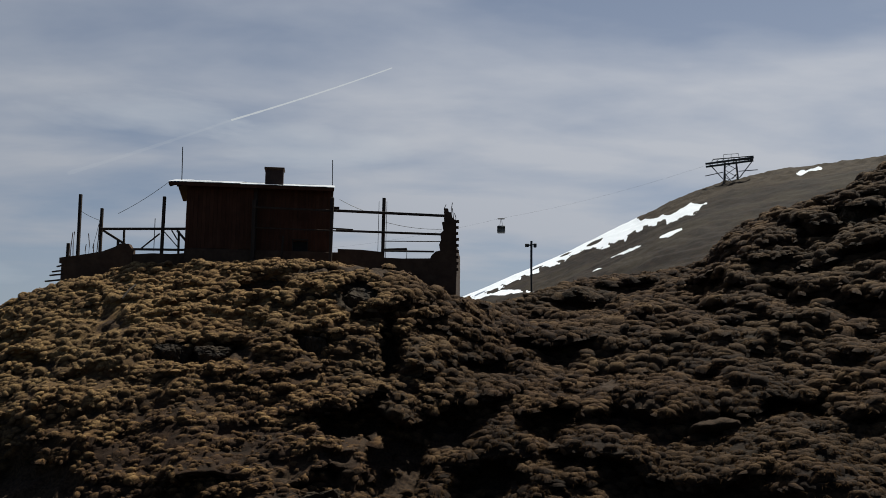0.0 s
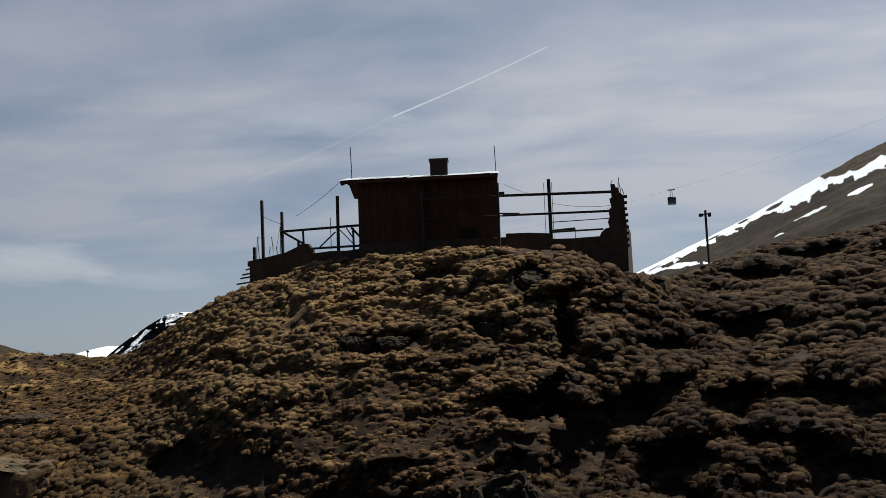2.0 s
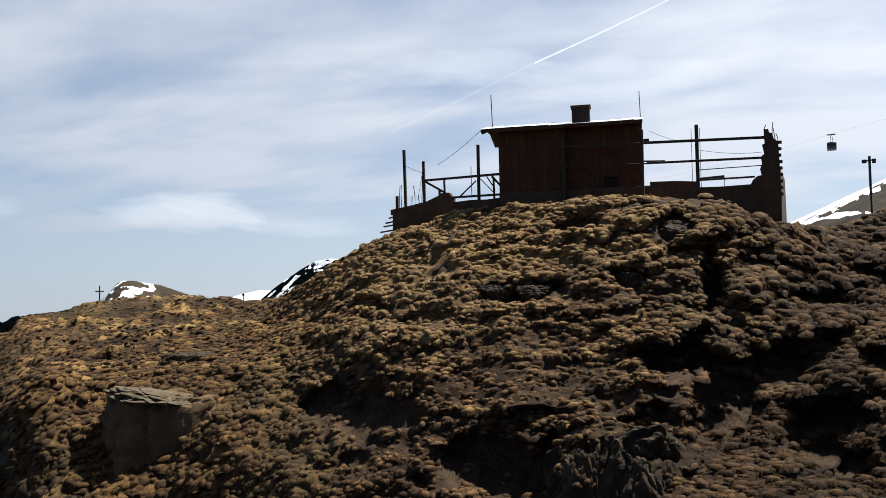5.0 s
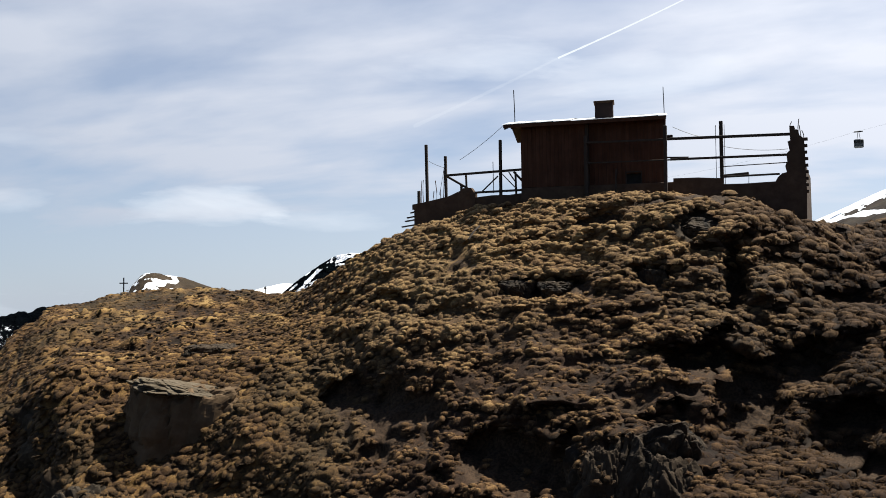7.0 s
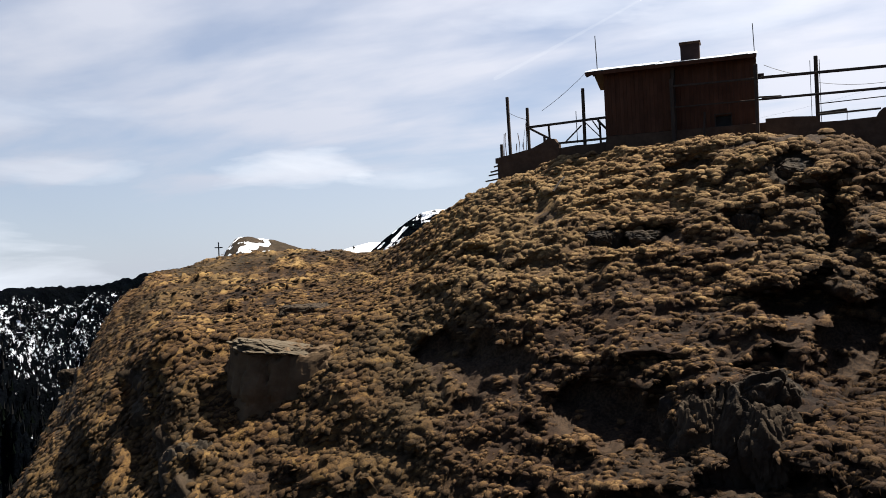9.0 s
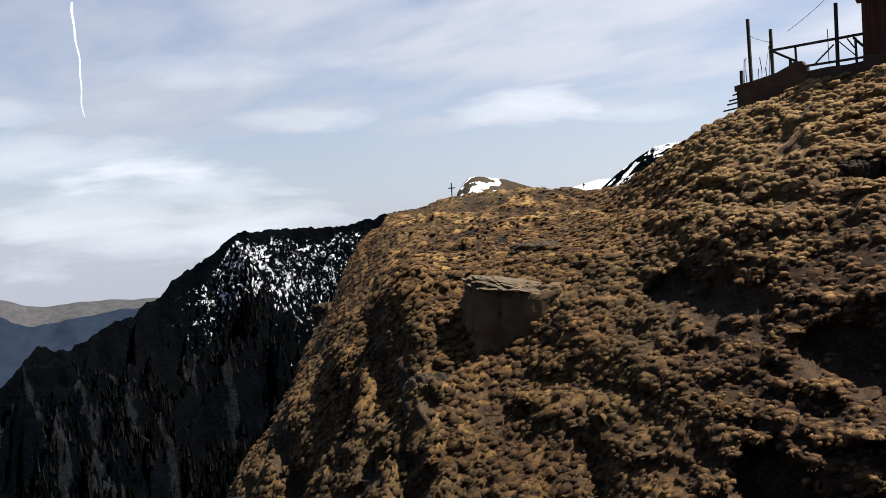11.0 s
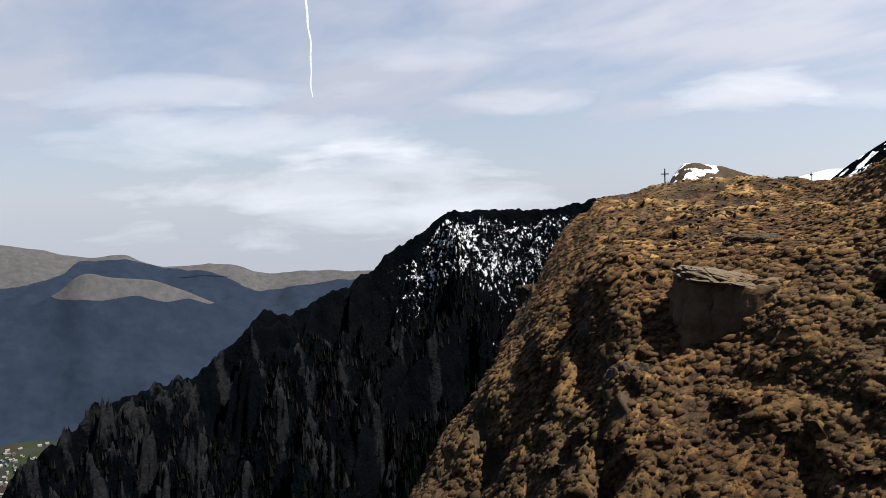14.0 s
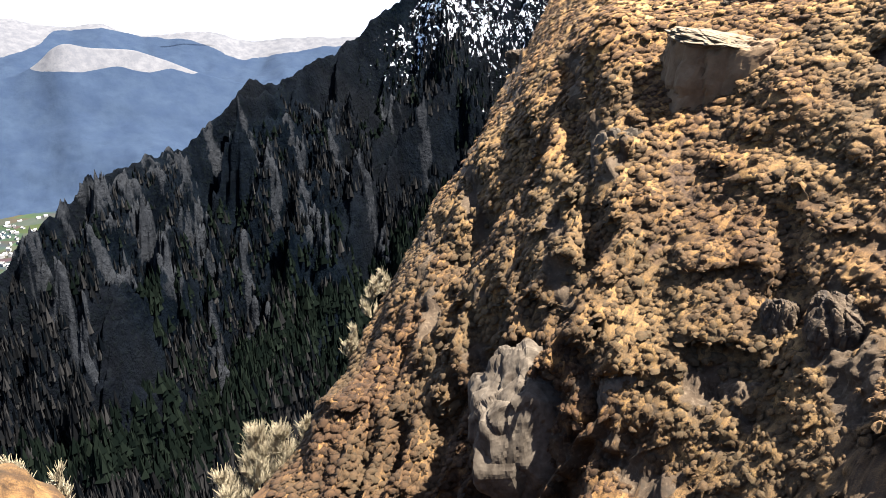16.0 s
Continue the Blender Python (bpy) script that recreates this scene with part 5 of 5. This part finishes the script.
# concrete terrace: retaining walls left broken, with reinforcing bars standing out of them
terrace = stand("ruined_terrace", SITE, "unfinished concrete terrace walls with broken edges and rusty bars", "ruin")
bm = profile_wall(bmesh.new(), [(-0.05, 3.2), (3.85, 3.2), (3.85, 5.95), (3.72, 6.08), (3.6, 6.26), (3.15, 6.28), (2.9, 6.12), (2.2, 5.86), (1.4, 5.72), (0.6, 5.6), (-0.03, 5.52), (-0.18, 5.5), (-0.18, 5.2), (-0.05, 5.18)], 0.0, 0.35)
part("retaining_wall", bm, CONCRETE, terrace)
part("side_wall", block(bmesh.new(), -0.05, 0.3, 0.352, 6.5, 3.2, 5.5, 0.02), CONCRETE, terrace)
bm = profile_wall(bmesh.new(), [(3.852, 4.0), (6.79, 4.0), (6.79, 5.78), (5.9, 5.72), (4.9, 5.76), (3.852, 5.7)], 0.05, 0.4)
part("low_wall", bm, CONCRETE, terrace)
bm = profile_wall(bmesh.new(), [(14.97, 3.0), (21.26, 3.0), (21.3, 5.0), (21.24, 7.55), (21.05, 7.72), (20.98, 8.0), (20.86, 8.02), (20.82, 8.2), (20.6, 8.22), (20.62, 7.5), (20.5, 7.45), (20.58, 7.0), (20.42, 6.85), (20.46, 6.5), (20.36, 6.25), (20.42, 5.95), (20.2, 5.9), (20.0, 5.72), (19.9, 5.53), (18.4, 5.52), (17.42, 5.56), (17.38, 5.86), (16.2, 5.98), (14.97, 6.02)], 0.0, 0.4)
part("broken_wall", bm, CONCRETE, terrace)
part("end_wall", block(bmesh.new(), 20.85, 21.25, 0.402, 6.5, 3.0, 6.4, 0.02), CONCRETE, terrace)
for i in range(9):
    z = 4.9 + 0.32 * i
    part("brick_end", block(bmesh.new(), 21.2, 21.36 + 0.05 * rnd.random(), 0.05, 0.3, z, z + 0.13, 0.01), CONCRETE, terrace)
part("terrace_floor", block(bmesh.new(), 0.302, 20.84, 0.42, 6.5, 5.05, 5.25), CONCRETE, terrace)
for x, z0, z1 in ((0.32, 5.5, 6.9), (0.48, 5.5, 6.95), (1.16, 5.6, 6.25), (1.34, 5.6, 6.85), (1.62, 5.7, 6.3), (1.78, 5.7, 7.4), (20.66, 8.1, 8.45), (21.02, 7.7, 8.55), (21.12, 7.6, 8.25), (21.2, 7.5, 7.98)):
    part("reinforcing_bar", rod(bmesh.new(), [(x, 0.18, z0), (x + rnd.uniform(-0.05, 0.05), 0.18, (z0 + z1) / 2), (x + rnd.uniform(-0.08, 0.08), 0.18, z1)], 0.022), RUST, terrace)
for x0, x1, z in ((-0.62, 0.1, 4.62), (-0.5, 0.05, 4.82), (-0.85, -0.1, 4.3), (-0.28, 0.06, 5.1)):
    part("loose_board", beam(bmesh.new(), (x0, -0.05, z - 0.1), (x1, 0.1, z), 0.2, 0.07), TIMBER, terrace)

# timber railing to the west of the house
rail = stand("timber_railing", SITE, "weathered timber railing with braces and tall posts", "railing")
for x0, z0, x1, z1, w in ((0.73, 5.5, 0.67, 9.02, 0.15), (1.95, 5.7, 1.92, 8.24, 0.14), (5.35, 4.6, 5.36, 8.89, 0.15), (3.25, 6.1, 3.22, 7.05, 0.10), (6.28, 5.7, 6.25, 7.0, 0.10), (0.17, 5.4, 0.17, 6.31, 0.15), (2.93, 5.9, 2.92, 6.5, 0.12)):
    part("post", beam(bmesh.new(), (x0, 0.2, z0), (x1, 0.2, z1), w), TIMBER, rail)
part("top_rail", beam(bmesh.new(), (1.86, 0.1, 7.09), (6.66, 0.1, 7.10), 0.1, 0.13), TIMBER, rail)
part("lower_rail", beam(bmesh.new(), (3.69, 0.1, 5.98), (6.78, 0.1, 5.95), 0.09, 0.12), TIMBER, rail)
for a, b, w in (((2.05, 7.02), (3.3, 6.28), 0.12), ((4.15, 5.98), (5.2, 6.85), 0.07), ((5.45, 6.95), (6.25, 6.1), 0.05), ((5.85, 7.03), (6.2, 6.5), 0.06), ((6.15, 7.02), (6.72, 6.4), 0.11)):
    part("brace", beam(bmesh.new(), (a[0], 0.2, a[1]), (b[0], 0.2, b[1]), w), TIMBER, rail)
part("stick", rod(bmesh.new(), [(4.88, 0.3, 5.9), (4.86, 0.3, 7.7)], 0.02), TIMBER, rail)
part("wire", rod(bmesh.new(), sag((0.7, 0.2, 8.12), (1.92, 0.2, 7.55), 0.06), 0.012, 4), STEEL, rail)
part("wire", rod(bmesh.new(), sag((1.92, 0.2, 8.15), (1.5, 0.2, 6.0), 0.15), 0.012, 4), STEEL, rail)

# timber frame to the east, in front of half of the house
frame_e = stand("porch_timbers", SITE, "bare timber frame of a missing porch with long rails", "porch")
part("post", beam(bmesh.new(), (17.36, 0.15, 5.3), (17.38, 0.15, 8.79), 0.17), TIMBER, frame_e)
part("post", beam(bmesh.new(), (14.62, -0.2, 5.2), (14.66, -0.2, 8.75), 0.16), TIMBER, frame_e)
part("post", beam(bmesh.new(), (10.45, -0.2, 5.2), (10.45, -0.2, 8.6), 0.2), TIMBER, frame_e)
for a, b, w in (((10.4, 8.22), (14.9, 8.04), 0.1), ((14.9, 8.03), (20.66, 7.82), 0.13), ((10.4, 7.12), (14.9, 6.97), 0.07), ((14.9, 6.96), (20.5, 6.82), 0.11), ((17.46, 6.40), (20.45, 6.44), 0.045), ((17.45, 5.88), (20.1, 5.90), 0.09), ((14.7, 7.08), (15.75, 7.06), 0.08)):
    part("rail", beam(bmesh.new(), (a[0], -0.28, a[1]), (b[0], -0.1 if b[0] < 15 else 0.1, b[1]), w), TIMBER, frame_e)
part("board", beam(bmesh.new(), (17.46, 0.05, 5.98), (18.66, 0.05, 6.02), 0.2, 0.12), TIMBER, frame_e)
for x in (17.1, 17.52, 18.64):
    part("wire", rod(bmesh.new(), [(x, 0.1, 5.5), (x + 0.02, 0.1, 8.6 if x < 18 else 6.0)], 0.014, 4), STEEL, frame_e)
part("post", beam(bmesh.new(), (12.0, -0.25, 5.4), (12.08, -0.25, 6.68), 0.09), TIMBER, frame_e)
part("wire", rod(bmesh.new(), sag((14.95, 0.3, 8.75), (16.4, 1.2, 8.2), 0.05), 0.014, 4), STEEL, frame_e)
part("wire", rod(bmesh.new(), sag((17.4, 0.1, 7.5), (20.5, 0.1, 7.1), 0.12), 0.012, 4), STEEL, frame_e)

# the house: boarded walls on a stone plinth, low tin roof, one wide chimney
HOUSE_SITE = SITE @ Matrix.Translation((10.5, 0, 0)) @ Matrix.Rotation(radians(11.5), 4, "Z") @ Matrix.Translation((-10.5, 0, 0))
house = stand("house", HOUSE_SITE, "boarded red-brown mountain hut with a low tin roof", "house")
part("plinth", block(bmesh.new(), 6.84, 14.92, 0.02, 4.4, 3.8, 5.95, 0.02), CONCRETE, house, "brown plastered plinth")


def boarded(x0, x1, z0, z1, y, thick, axis):
    """A wall of upright boards with narrow gaps on a dark backing; axis 0 runs along x, 1 along y."""
    q = 0.04
    back = (x0, x1, y + thick, y + thick + q, z0, z1) if axis == 0 else (y + q, y + thick + q, x0, x1, z0, z1)
    wall = part("wall", block(bmesh.new(), *back), BLACK, house)
    p = x0
    while p < x1 - 0.02:
        w = min(rnd.uniform(0.17, 0.25), x1 - p)
        o = rnd.uniform(0, 0.012)
        if axis == 0:
            part("board", block(bmesh.new(), p, p + w - 0.008, y + o, y + thick - 0.002, z0 + rnd.uniform(0, 0.03), z1), WOOD, wall)
        else:
            part("board", block(bmesh.new(), y + thick + q + 0.002, y + thick + q + 0.06 - o, p, p + w - 0.008, z0, z1), WOOD, wall)
        p += w


# front wall with a door bay and one low window, cut through
HE = 14.48
DEEP = 4.3
boarded(6.85, 10.35, 5.952, 9.40, 0.06, 0.10, 0)
boarded(10.55, 12.5, 5.952, 9.40, 0.22, 0.10, 0)
boarded(13.25, HE, 5.952, 9.40, 0.22, 0.10, 0)
boarded(12.5, 13.25, 6.5, 9.40, 0.22, 0.10, 0)
boarded(0.36, DEEP, 5.952, 9.40, HE - 0.14, 0.10, 1)
part("wall", block(bmesh.new(), 6.87, 6.97, 0.25, DEEP, 5.952, 9.40), WOOD, house)
part("wall", block(bmesh.new(), 6.98, HE - 0.15, DEEP - 0.1, DEEP, 5.952, 9.40), WOOD, house)
part("corner_post", beam(bmesh.new(), (10.45, 0.14, 5.96), (10.45, 0.14, 9.36), 0.18), TIMBER, house)
# near-black panel behind the opening stands in for the shaded room
win = part("window", block(bmesh.new(), 12.5, 13.25, 0.38, 0.42, 5.96, 6.5), BLACK, house, "dark panel painted as the shade inside an empty window opening")
part("frame", block(bmesh.new(), 12.44, 12.5, 0.16, 0.215, 5.96, 6.56), TIMBER, win)
part("frame", block(bmesh.new(), 13.25, 13.31, 0.16, 0.215, 5.96, 6.56), TIMBER, win)
part("lintel", block(bmesh.new(), 12.44, 13.31, 0.155, 0.215, 6.565, 6.63), TIMBER, win)
part("downpipe", rod(bmesh.new(), [(14.50, 0.12, 8.0), (14.50, 0.12, 8.9)], 0.06), STEEL, house)
part("bracket", block(bmesh.new(), 14.66, 15.0, 3.0, 3.3, 8.75, 9.0, 0.02), TIMBER, house)

# roof: two slopes of tin sheets on boarding
roof = part("roof", profile_wall(bmesh.new(), [(0, 0), (1, 0), (1, 1), (0, 1)], 0, 0.001), TIMBER, house)
bm = bmesh.new()
for y0, z0, y1, z1 in ((-0.42, 9.30, 2.15, 9.90), (4.72, 9.30, 2.15, 9.90)):
    vs = [bm.verts.new(c) for c in ((5.95, y0, z0), (14.62, y0, z0), (14.62, y1, z1), (5.95, y1, z1), (5.95, y0, z0 + 0.1), (14.62, y0, z0 + 0.1), (14.62, y1, z1 + 0.1), (5.95, y1, z1 + 0.12))]
    for f in ((0, 1, 2, 3), (7, 6, 5, 4), (0, 4, 5, 1), (1, 5, 6, 2), (2, 6, 7, 3), (3, 7, 4, 0)):
        bm.faces.new([vs[i] for i in f])
bmesh.ops.recalc_face_normals(bm, faces=bm.faces)
bm.to_mesh(roof.data)
bm.free()
for side in (0, 1):
    x = 5.9
    while x < 14.57:
        w = rnd.uniform(0.85, 1.05)
        e = min(x + w, 14.65)
        y0, y1 = (-0.48, 2.17) if side == 0 else (4.78, 2.13)
        z0, z1, l = 9.41 + rnd.uniform(-0.008, 0.02), 10.03 + rnd.uniform(0, 0.03), rnd.uniform(0.0, 0.03)
        bm = bmesh.new()
        vs = [bm.verts.new(c) for c in ((x, y0, z0), (e + 0.03, y0, z0 + l), (e + 0.03, y1, z1 + l), (x, y1, z1), (x, y0, z0 + 0.012), (e + 0.03, y0, z0 + l + 0.012), (e + 0.03, y1, z1 + l + 0.012), (x, y1, z1 + 0.012))]
        for f in ((0, 1, 2, 3), (7, 6, 5, 4), (0, 4, 5, 1), (1, 5, 6, 2), (2, 6, 7, 3), (3, 7, 4, 0)):
            bm.faces.new([vs[i] for i in f])
        part("tin_sheet", bm, TIN, roof)
        x = e
for x in (6.87, 14.33):
    bm = bmesh.new()
    vs = [bm.verts.new((x + dx, y, z)) for dx in (0, 0.12) for y, z in ((0.1, 9.41), (4.2, 9.41), (2.15, 9.88))]
    for f in ((0, 1, 2), (5, 4, 3), (0, 3, 4, 1), (1, 4, 5, 2), (2, 5, 3, 0)):
        bm.faces.new([vs[i] for i in f])
    part("gable", bm, WOOD, house)
part("fascia", block(bmesh.new(), 5.97, 14.61, -0.47, -0.425, 9.22, 9.40, 0.005), WOOD, house)
for x in (6.05, 6.42):
    part("rafter_end", beam(bmesh.new(), (x, -0.4, 9.22), (x, 1.2, 9.64), 0.1, 0.14), TIMBER, house)
chimney = part("chimney", block(bmesh.new(), 10.9, 11.86, 0.1, 0.8, 9.3, 10.40, 0.015), BRICK, house, "sooty brick chimney")
part("cap", block(bmesh.new(), 10.84, 11.92, 0.04, 0.86, 10.402, 10.52, 0.015), CONCRETE, chimney)
for x, y, z0, z1 in ((6.4, 1.0, 9.7, 11.65), (14.6, 4.1, 9.2, 12.0)):
    part("lightning_rod", rod(bmesh.new(), [(x, y, z0), (x - 0.02, y, (z0 + z1) / 2), (x - 0.05, y, z1)], 0.026), STEEL, house)
part("guy_wire", rod(bmesh.new(), sag((6.0, -0.3, 9.45), (3.3, 0.5, 7.75), 0.1), 0.013, 4), STEEL, house)

# fallen stick on the slope
p0, p1 = spot(19.7, 3.05), spot(18.95, 3.95)
tagged(new("stick", part("tmp", rod(bmesh.new(), [p0 + Vector((0, -0.5, 0.55)), (p0 + p1) / 2 + Vector((0, -0.5, 0.62)), p1 + Vector((0, -0.5, 0.55))], 0.05), TIMBER, None).data), "grey wooden pole lying on the grass slope", "pole")
bpy.data.objects.remove(bpy.data.objects["tmp"])


# short marker post on the saddle of the meadow
p0 = spot(33.25, spread(EDGE_EL, 33.25, 1.5) - 0.02)
marker = stand("marker_post", Matrix.Translation((p0.x, p0.y, p0.z + 0.1)) @ Matrix.Rotation(radians(33), 4, "Z"), "short dark wooden marker post on the grass saddle", "post")
part("upright", beam(bmesh.new(), (0, 0, -0.5), (0, 0, 0.50), 0.08), TIMBER, marker)
part("board", block(bmesh.new(), -0.11, 0.11, -0.08, -0.05, 0.28, 0.42, 0.01), TIMBER, marker)


# ---- far fixtures ----
def at(az, el, r):
    d = heading(az)
    return Vector((d.x * r, d.y * r, r * math.tan(radians(el))))


lamp = stand("lamp_post", Matrix.Translation(at(-6.3, 4.6, 100)) @ Matrix.Rotation(radians(-6), 4, "Z"), "slim dark post with a short cross arm and loudspeakers", "lamp post")
part("pole", rod(bmesh.new(), [(0, 0, -1.5), (0, 0, 3.0), (0.02, 0, 6.25)], 0.13, 8), STEEL, lamp)
part("arm", beam(bmesh.new(), (-0.62, 0, 5.72), (0.55, 0, 5.86), 0.14), STEEL, lamp)
part("lamp_head", block(bmesh.new(), -0.72, -0.25, -0.2, 0.2, 5.56, 5.92, 0.05), STEEL, lamp)
part("lamp_head", block(bmesh.new(), 0.25, 0.62, -0.2, 0.2, 5.5, 5.95, 0.05), STEEL, lamp)

T = at(-19.15, 11.2, 213)
tower = stand("cable_car_tower", Matrix.Translation(T) @ Matrix.Rotation(radians(-19), 4, "Z"), "steel lattice cable car tower with a wide saddle platform", "cable car tower")
legs = [(-1.25, -1.2), (1.25, -1.2), (1.25, 1.2), (-1.25, 1.2)]
for x, y in legs:
    part("leg", beam(bmesh.new(), (x * 1.5, y * 1.5, -2), (x, y, 6.4), 0.26), STEEL, tower)
for (x0, y0), (x1, y1) in zip(legs, legs[1:] + legs[:1]):
    for z in (1.2, 3.0, 4.8):
        part("brace", beam(bmesh.new(), (x0, y0, z), (x1, y1, z + 1.7), 0.13), STEEL, tower)
for s in (-1, 1):
    part("strut", beam(bmesh.new(), (1.9 * s, 0, 2.4), (4.9 * s, 0, 6.3), 0.2), STEEL, tower)
    part("strut", beam(bmesh.new(), (1.2 * s, 0, 3.4), (0.3 * s, 0, 2.2), 0.18), STEEL, tower)
for y in (-1.6, 1.6):
    part("girder", beam(bmesh.new(), (-5.7, y, 5.9), (5.2, y, 6.75), 0.42), STEEL, tower)
    part("girder", beam(bmesh.new(), (-4.0, y, 6.9), (5.2, y, 7.1), 0.2), STEEL, tower)
    for i in range(8):
        part("lattice_bar", beam(bmesh.new(), (-4.4 + 1.2 * i, y, 6.1 + 0.08 * i), (-3.8 + 1.2 * i, y, 6.95), 0.12), STEEL, tower)
part("top_rail", beam(bmesh.new(), (-1.5, 0, 8.3), (1.9, 0, 8.3), 0.1), STEEL, tower)
for x in (-1.5, 0.2, 1.9):
    part("rail_post", beam(bmesh.new(), (x, 0, 6.8), (x, 0, 8.3), 0.1), STEEL, tower)
part("rope_arm", beam(bmesh.new(), (-5.9, 0, 3.3), (-1.7, 0, 4.0), 0.18), STEEL, tower)
part("rope_arm", beam(bmesh.new(), (1.7, 0, 4.0), (6.0, 0, 4.1), 0.18), STEEL, tower)

G = at(-4.3, 8.9, 225)
cabin = stand("cable_car_cabin", Matrix.Translation(G) @ Matrix.Rotation(radians(-4), 4, "Z"), "small dark cable car cabin hanging from its rope", "cable car")
part("body", block(bmesh.new(), -1.05, 1.05, -0.9, 0.9, -0.95, 0.95, 0.22), CABIN_PAINT, cabin)
for x in (-0.72, 0.0, 0.72):
    part("window", block(bmesh.new(), x - 0.28, x + 0.28, -0.93, -0.905, 0.0, 0.62, 0.01), BLACK, cabin)
for s in (-1, 1):
    part("hanger", beam(bmesh.new(), (0.35 * s, 0, 0.9), (0.12 * s, 0, 2.75), 0.1), STEEL, cabin)
part("carriage", block(bmesh.new(), -0.95, 0.95, -0.15, 0.15, 2.7, 3.0, 0.08), STEEL, cabin)
rope_top = T + Vector((-1.0, 0, 7.2))
for k, (a, b) in enumerate(((G + Vector((0, 0, 3.0)), rope_top), (at(9, 7.3, 250), G + Vector((0, 0, 3.0))))):
    tagged(new("cable", part("tmp", rod(bmesh.new(), sag(a, b, 1.2, 16), 0.011, 4), STEEL, None).data), "thin steel cable car rope", "cable", group="cable car ropes")
    bpy.data.objects.remove(bpy.data.objects["tmp"])

X0 = at(41.9, 0.35, 150)
cross = stand("summit_cross", Matrix.Translation(X0) @ Matrix.Rotation(radians(42), 4, "Z"), "small dark metal cross on a stone foot", "cross")
part("upright", beam(bmesh.new(), (0, 0, -1), (0, 0, 2.9), 0.2), STEEL, cross)
part("crossbar", beam(bmesh.new(), (-0.65, 0, 2.0), (0.65, 0, 2.0), 0.18), STEEL, cross)
part("foot", block(bmesh.new(), -0.5, 0.5, -0.5, 0.5, -1.2, 0.5, 0.06), CONCRETE, cross)


# vapour trails, high and far behind everything
def trail(a, b, w0, w1, label, wavy=0.0, mat=None):
    n = 60
    bm = bmesh.new()
    rows = []
    for i in range(n + 1):
        t = i / n
        az, el = a[0] + (b[0] - a[0]) * t, a[1] + (b[1] - a[1]) * t
        az += wavy * (math.sin(t * 9) + 0.5 * math.sin(t * 23))
        c = heading(az, el) * 4300
        w = w0 + (w1 - w0) * t
        q = c.to_track_quat("Z", "Y")
        rows.append([bm.verts.new(c + q @ Vector((math.cos(1.0472 * s) * w, math.sin(1.0472 * s) * w, 0))) for s in range(6)])
    # rings follow the trail's own line
    for i, row in enumerate(rows):
        c = sum((v.co for v in row), Vector()) / 6
        nxt = rows[min(i + 1, n)][0].co - rows[max(i - 1, 0)][0].co
        q = nxt.to_track_quat("Z", "Y")
        w = (w0 + (w1 - w0) * i / n) * (1 + 0.2 * rnd.uniform(-1, 1))
        for s, v in enumerate(row):
            v.co = c + q @ Vector((math.cos(1.0472 * s) * w, math.sin(1.0472 * s) * w, 0))
    for r0, r1 in zip(rows, rows[1:]):
        for s in range(6):
            bm.faces.new((r0[s], r0[(s + 1) % 6], r1[(s + 1) % 6], r1[s]))
    me = bpy.data.meshes.new("vapour_trail")
    bm.to_mesh(me)
    bm.free()
    me.materials.append(mat or VAPOUR)
    return tagged(new("backdrop_vapour_trail", me), label, "vapour trail", kind="structure")


trail((3.2, 19.35), (13.8, 15.46), 2.6, 4.4, "thin straight white vapour trail in the sky")
trail((13.8, 15.46), (23.5, 11.3), 4.6, 9.0, "fading white vapour trail in the sky", 0.0, THIN_VAPOUR)
trail((64.7, 13.5), (64.55, 6.8), 6.0, 2.8, "short wavy white vapour trail in the sky", 0.06)


# ---- the town in the valley ----
def town():
    rng = np.random.default_rng(21)
    pts, quads = [], []
    n = 170
    for i in range(n):
        az = rng.uniform(81.6, 88.5)
        r = rng.uniform(2500, 3040)
        d = heading(az)
        z = -750.0
        w, l, h, g = rng.uniform(3, 5), rng.uniform(4, 8), rng.uniform(3, 6), rng.uniform(0, 3.14)
        c, s = math.cos(g), math.sin(g)
        box = [(-w, -l, 0), (w, -l, 0), (w, l, 0), (-w, l, 0), (-w, -l, h), (w, -l, h), (w, l, h), (-w, l, h), (0, -l, h + w * 0.8), (0, l, h + w * 0.8)]
        k = len(pts)
        pts += [(d.x * r + x * c - y * s, d.y * r + x * s + y * c, z - 12 + q * 1.0 + (14 if q > 0 else 0)) for x, y, q in box]
        quads += [(k, k + 1, k + 5, k + 4), (k + 1, k + 2, k + 6, k + 5), (k + 2, k + 3, k + 7, k + 6), (k + 3, k, k + 4, k + 7), (k + 4, k + 8, k + 9, k + 7), (k + 5, k + 6, k + 9, k + 8)]
    me = sheet("town", np.array(pts), np.array(quads), [plain("pale_house_walls", (0.07, 0.068, 0.066), (0.20, 0.19, 0.18), 0.05, 0.9, 0.0)], smooth=False)
    return tagged(new("town_houses", me), "many small pale houses in the valley", "town", kind="stuff")


town()
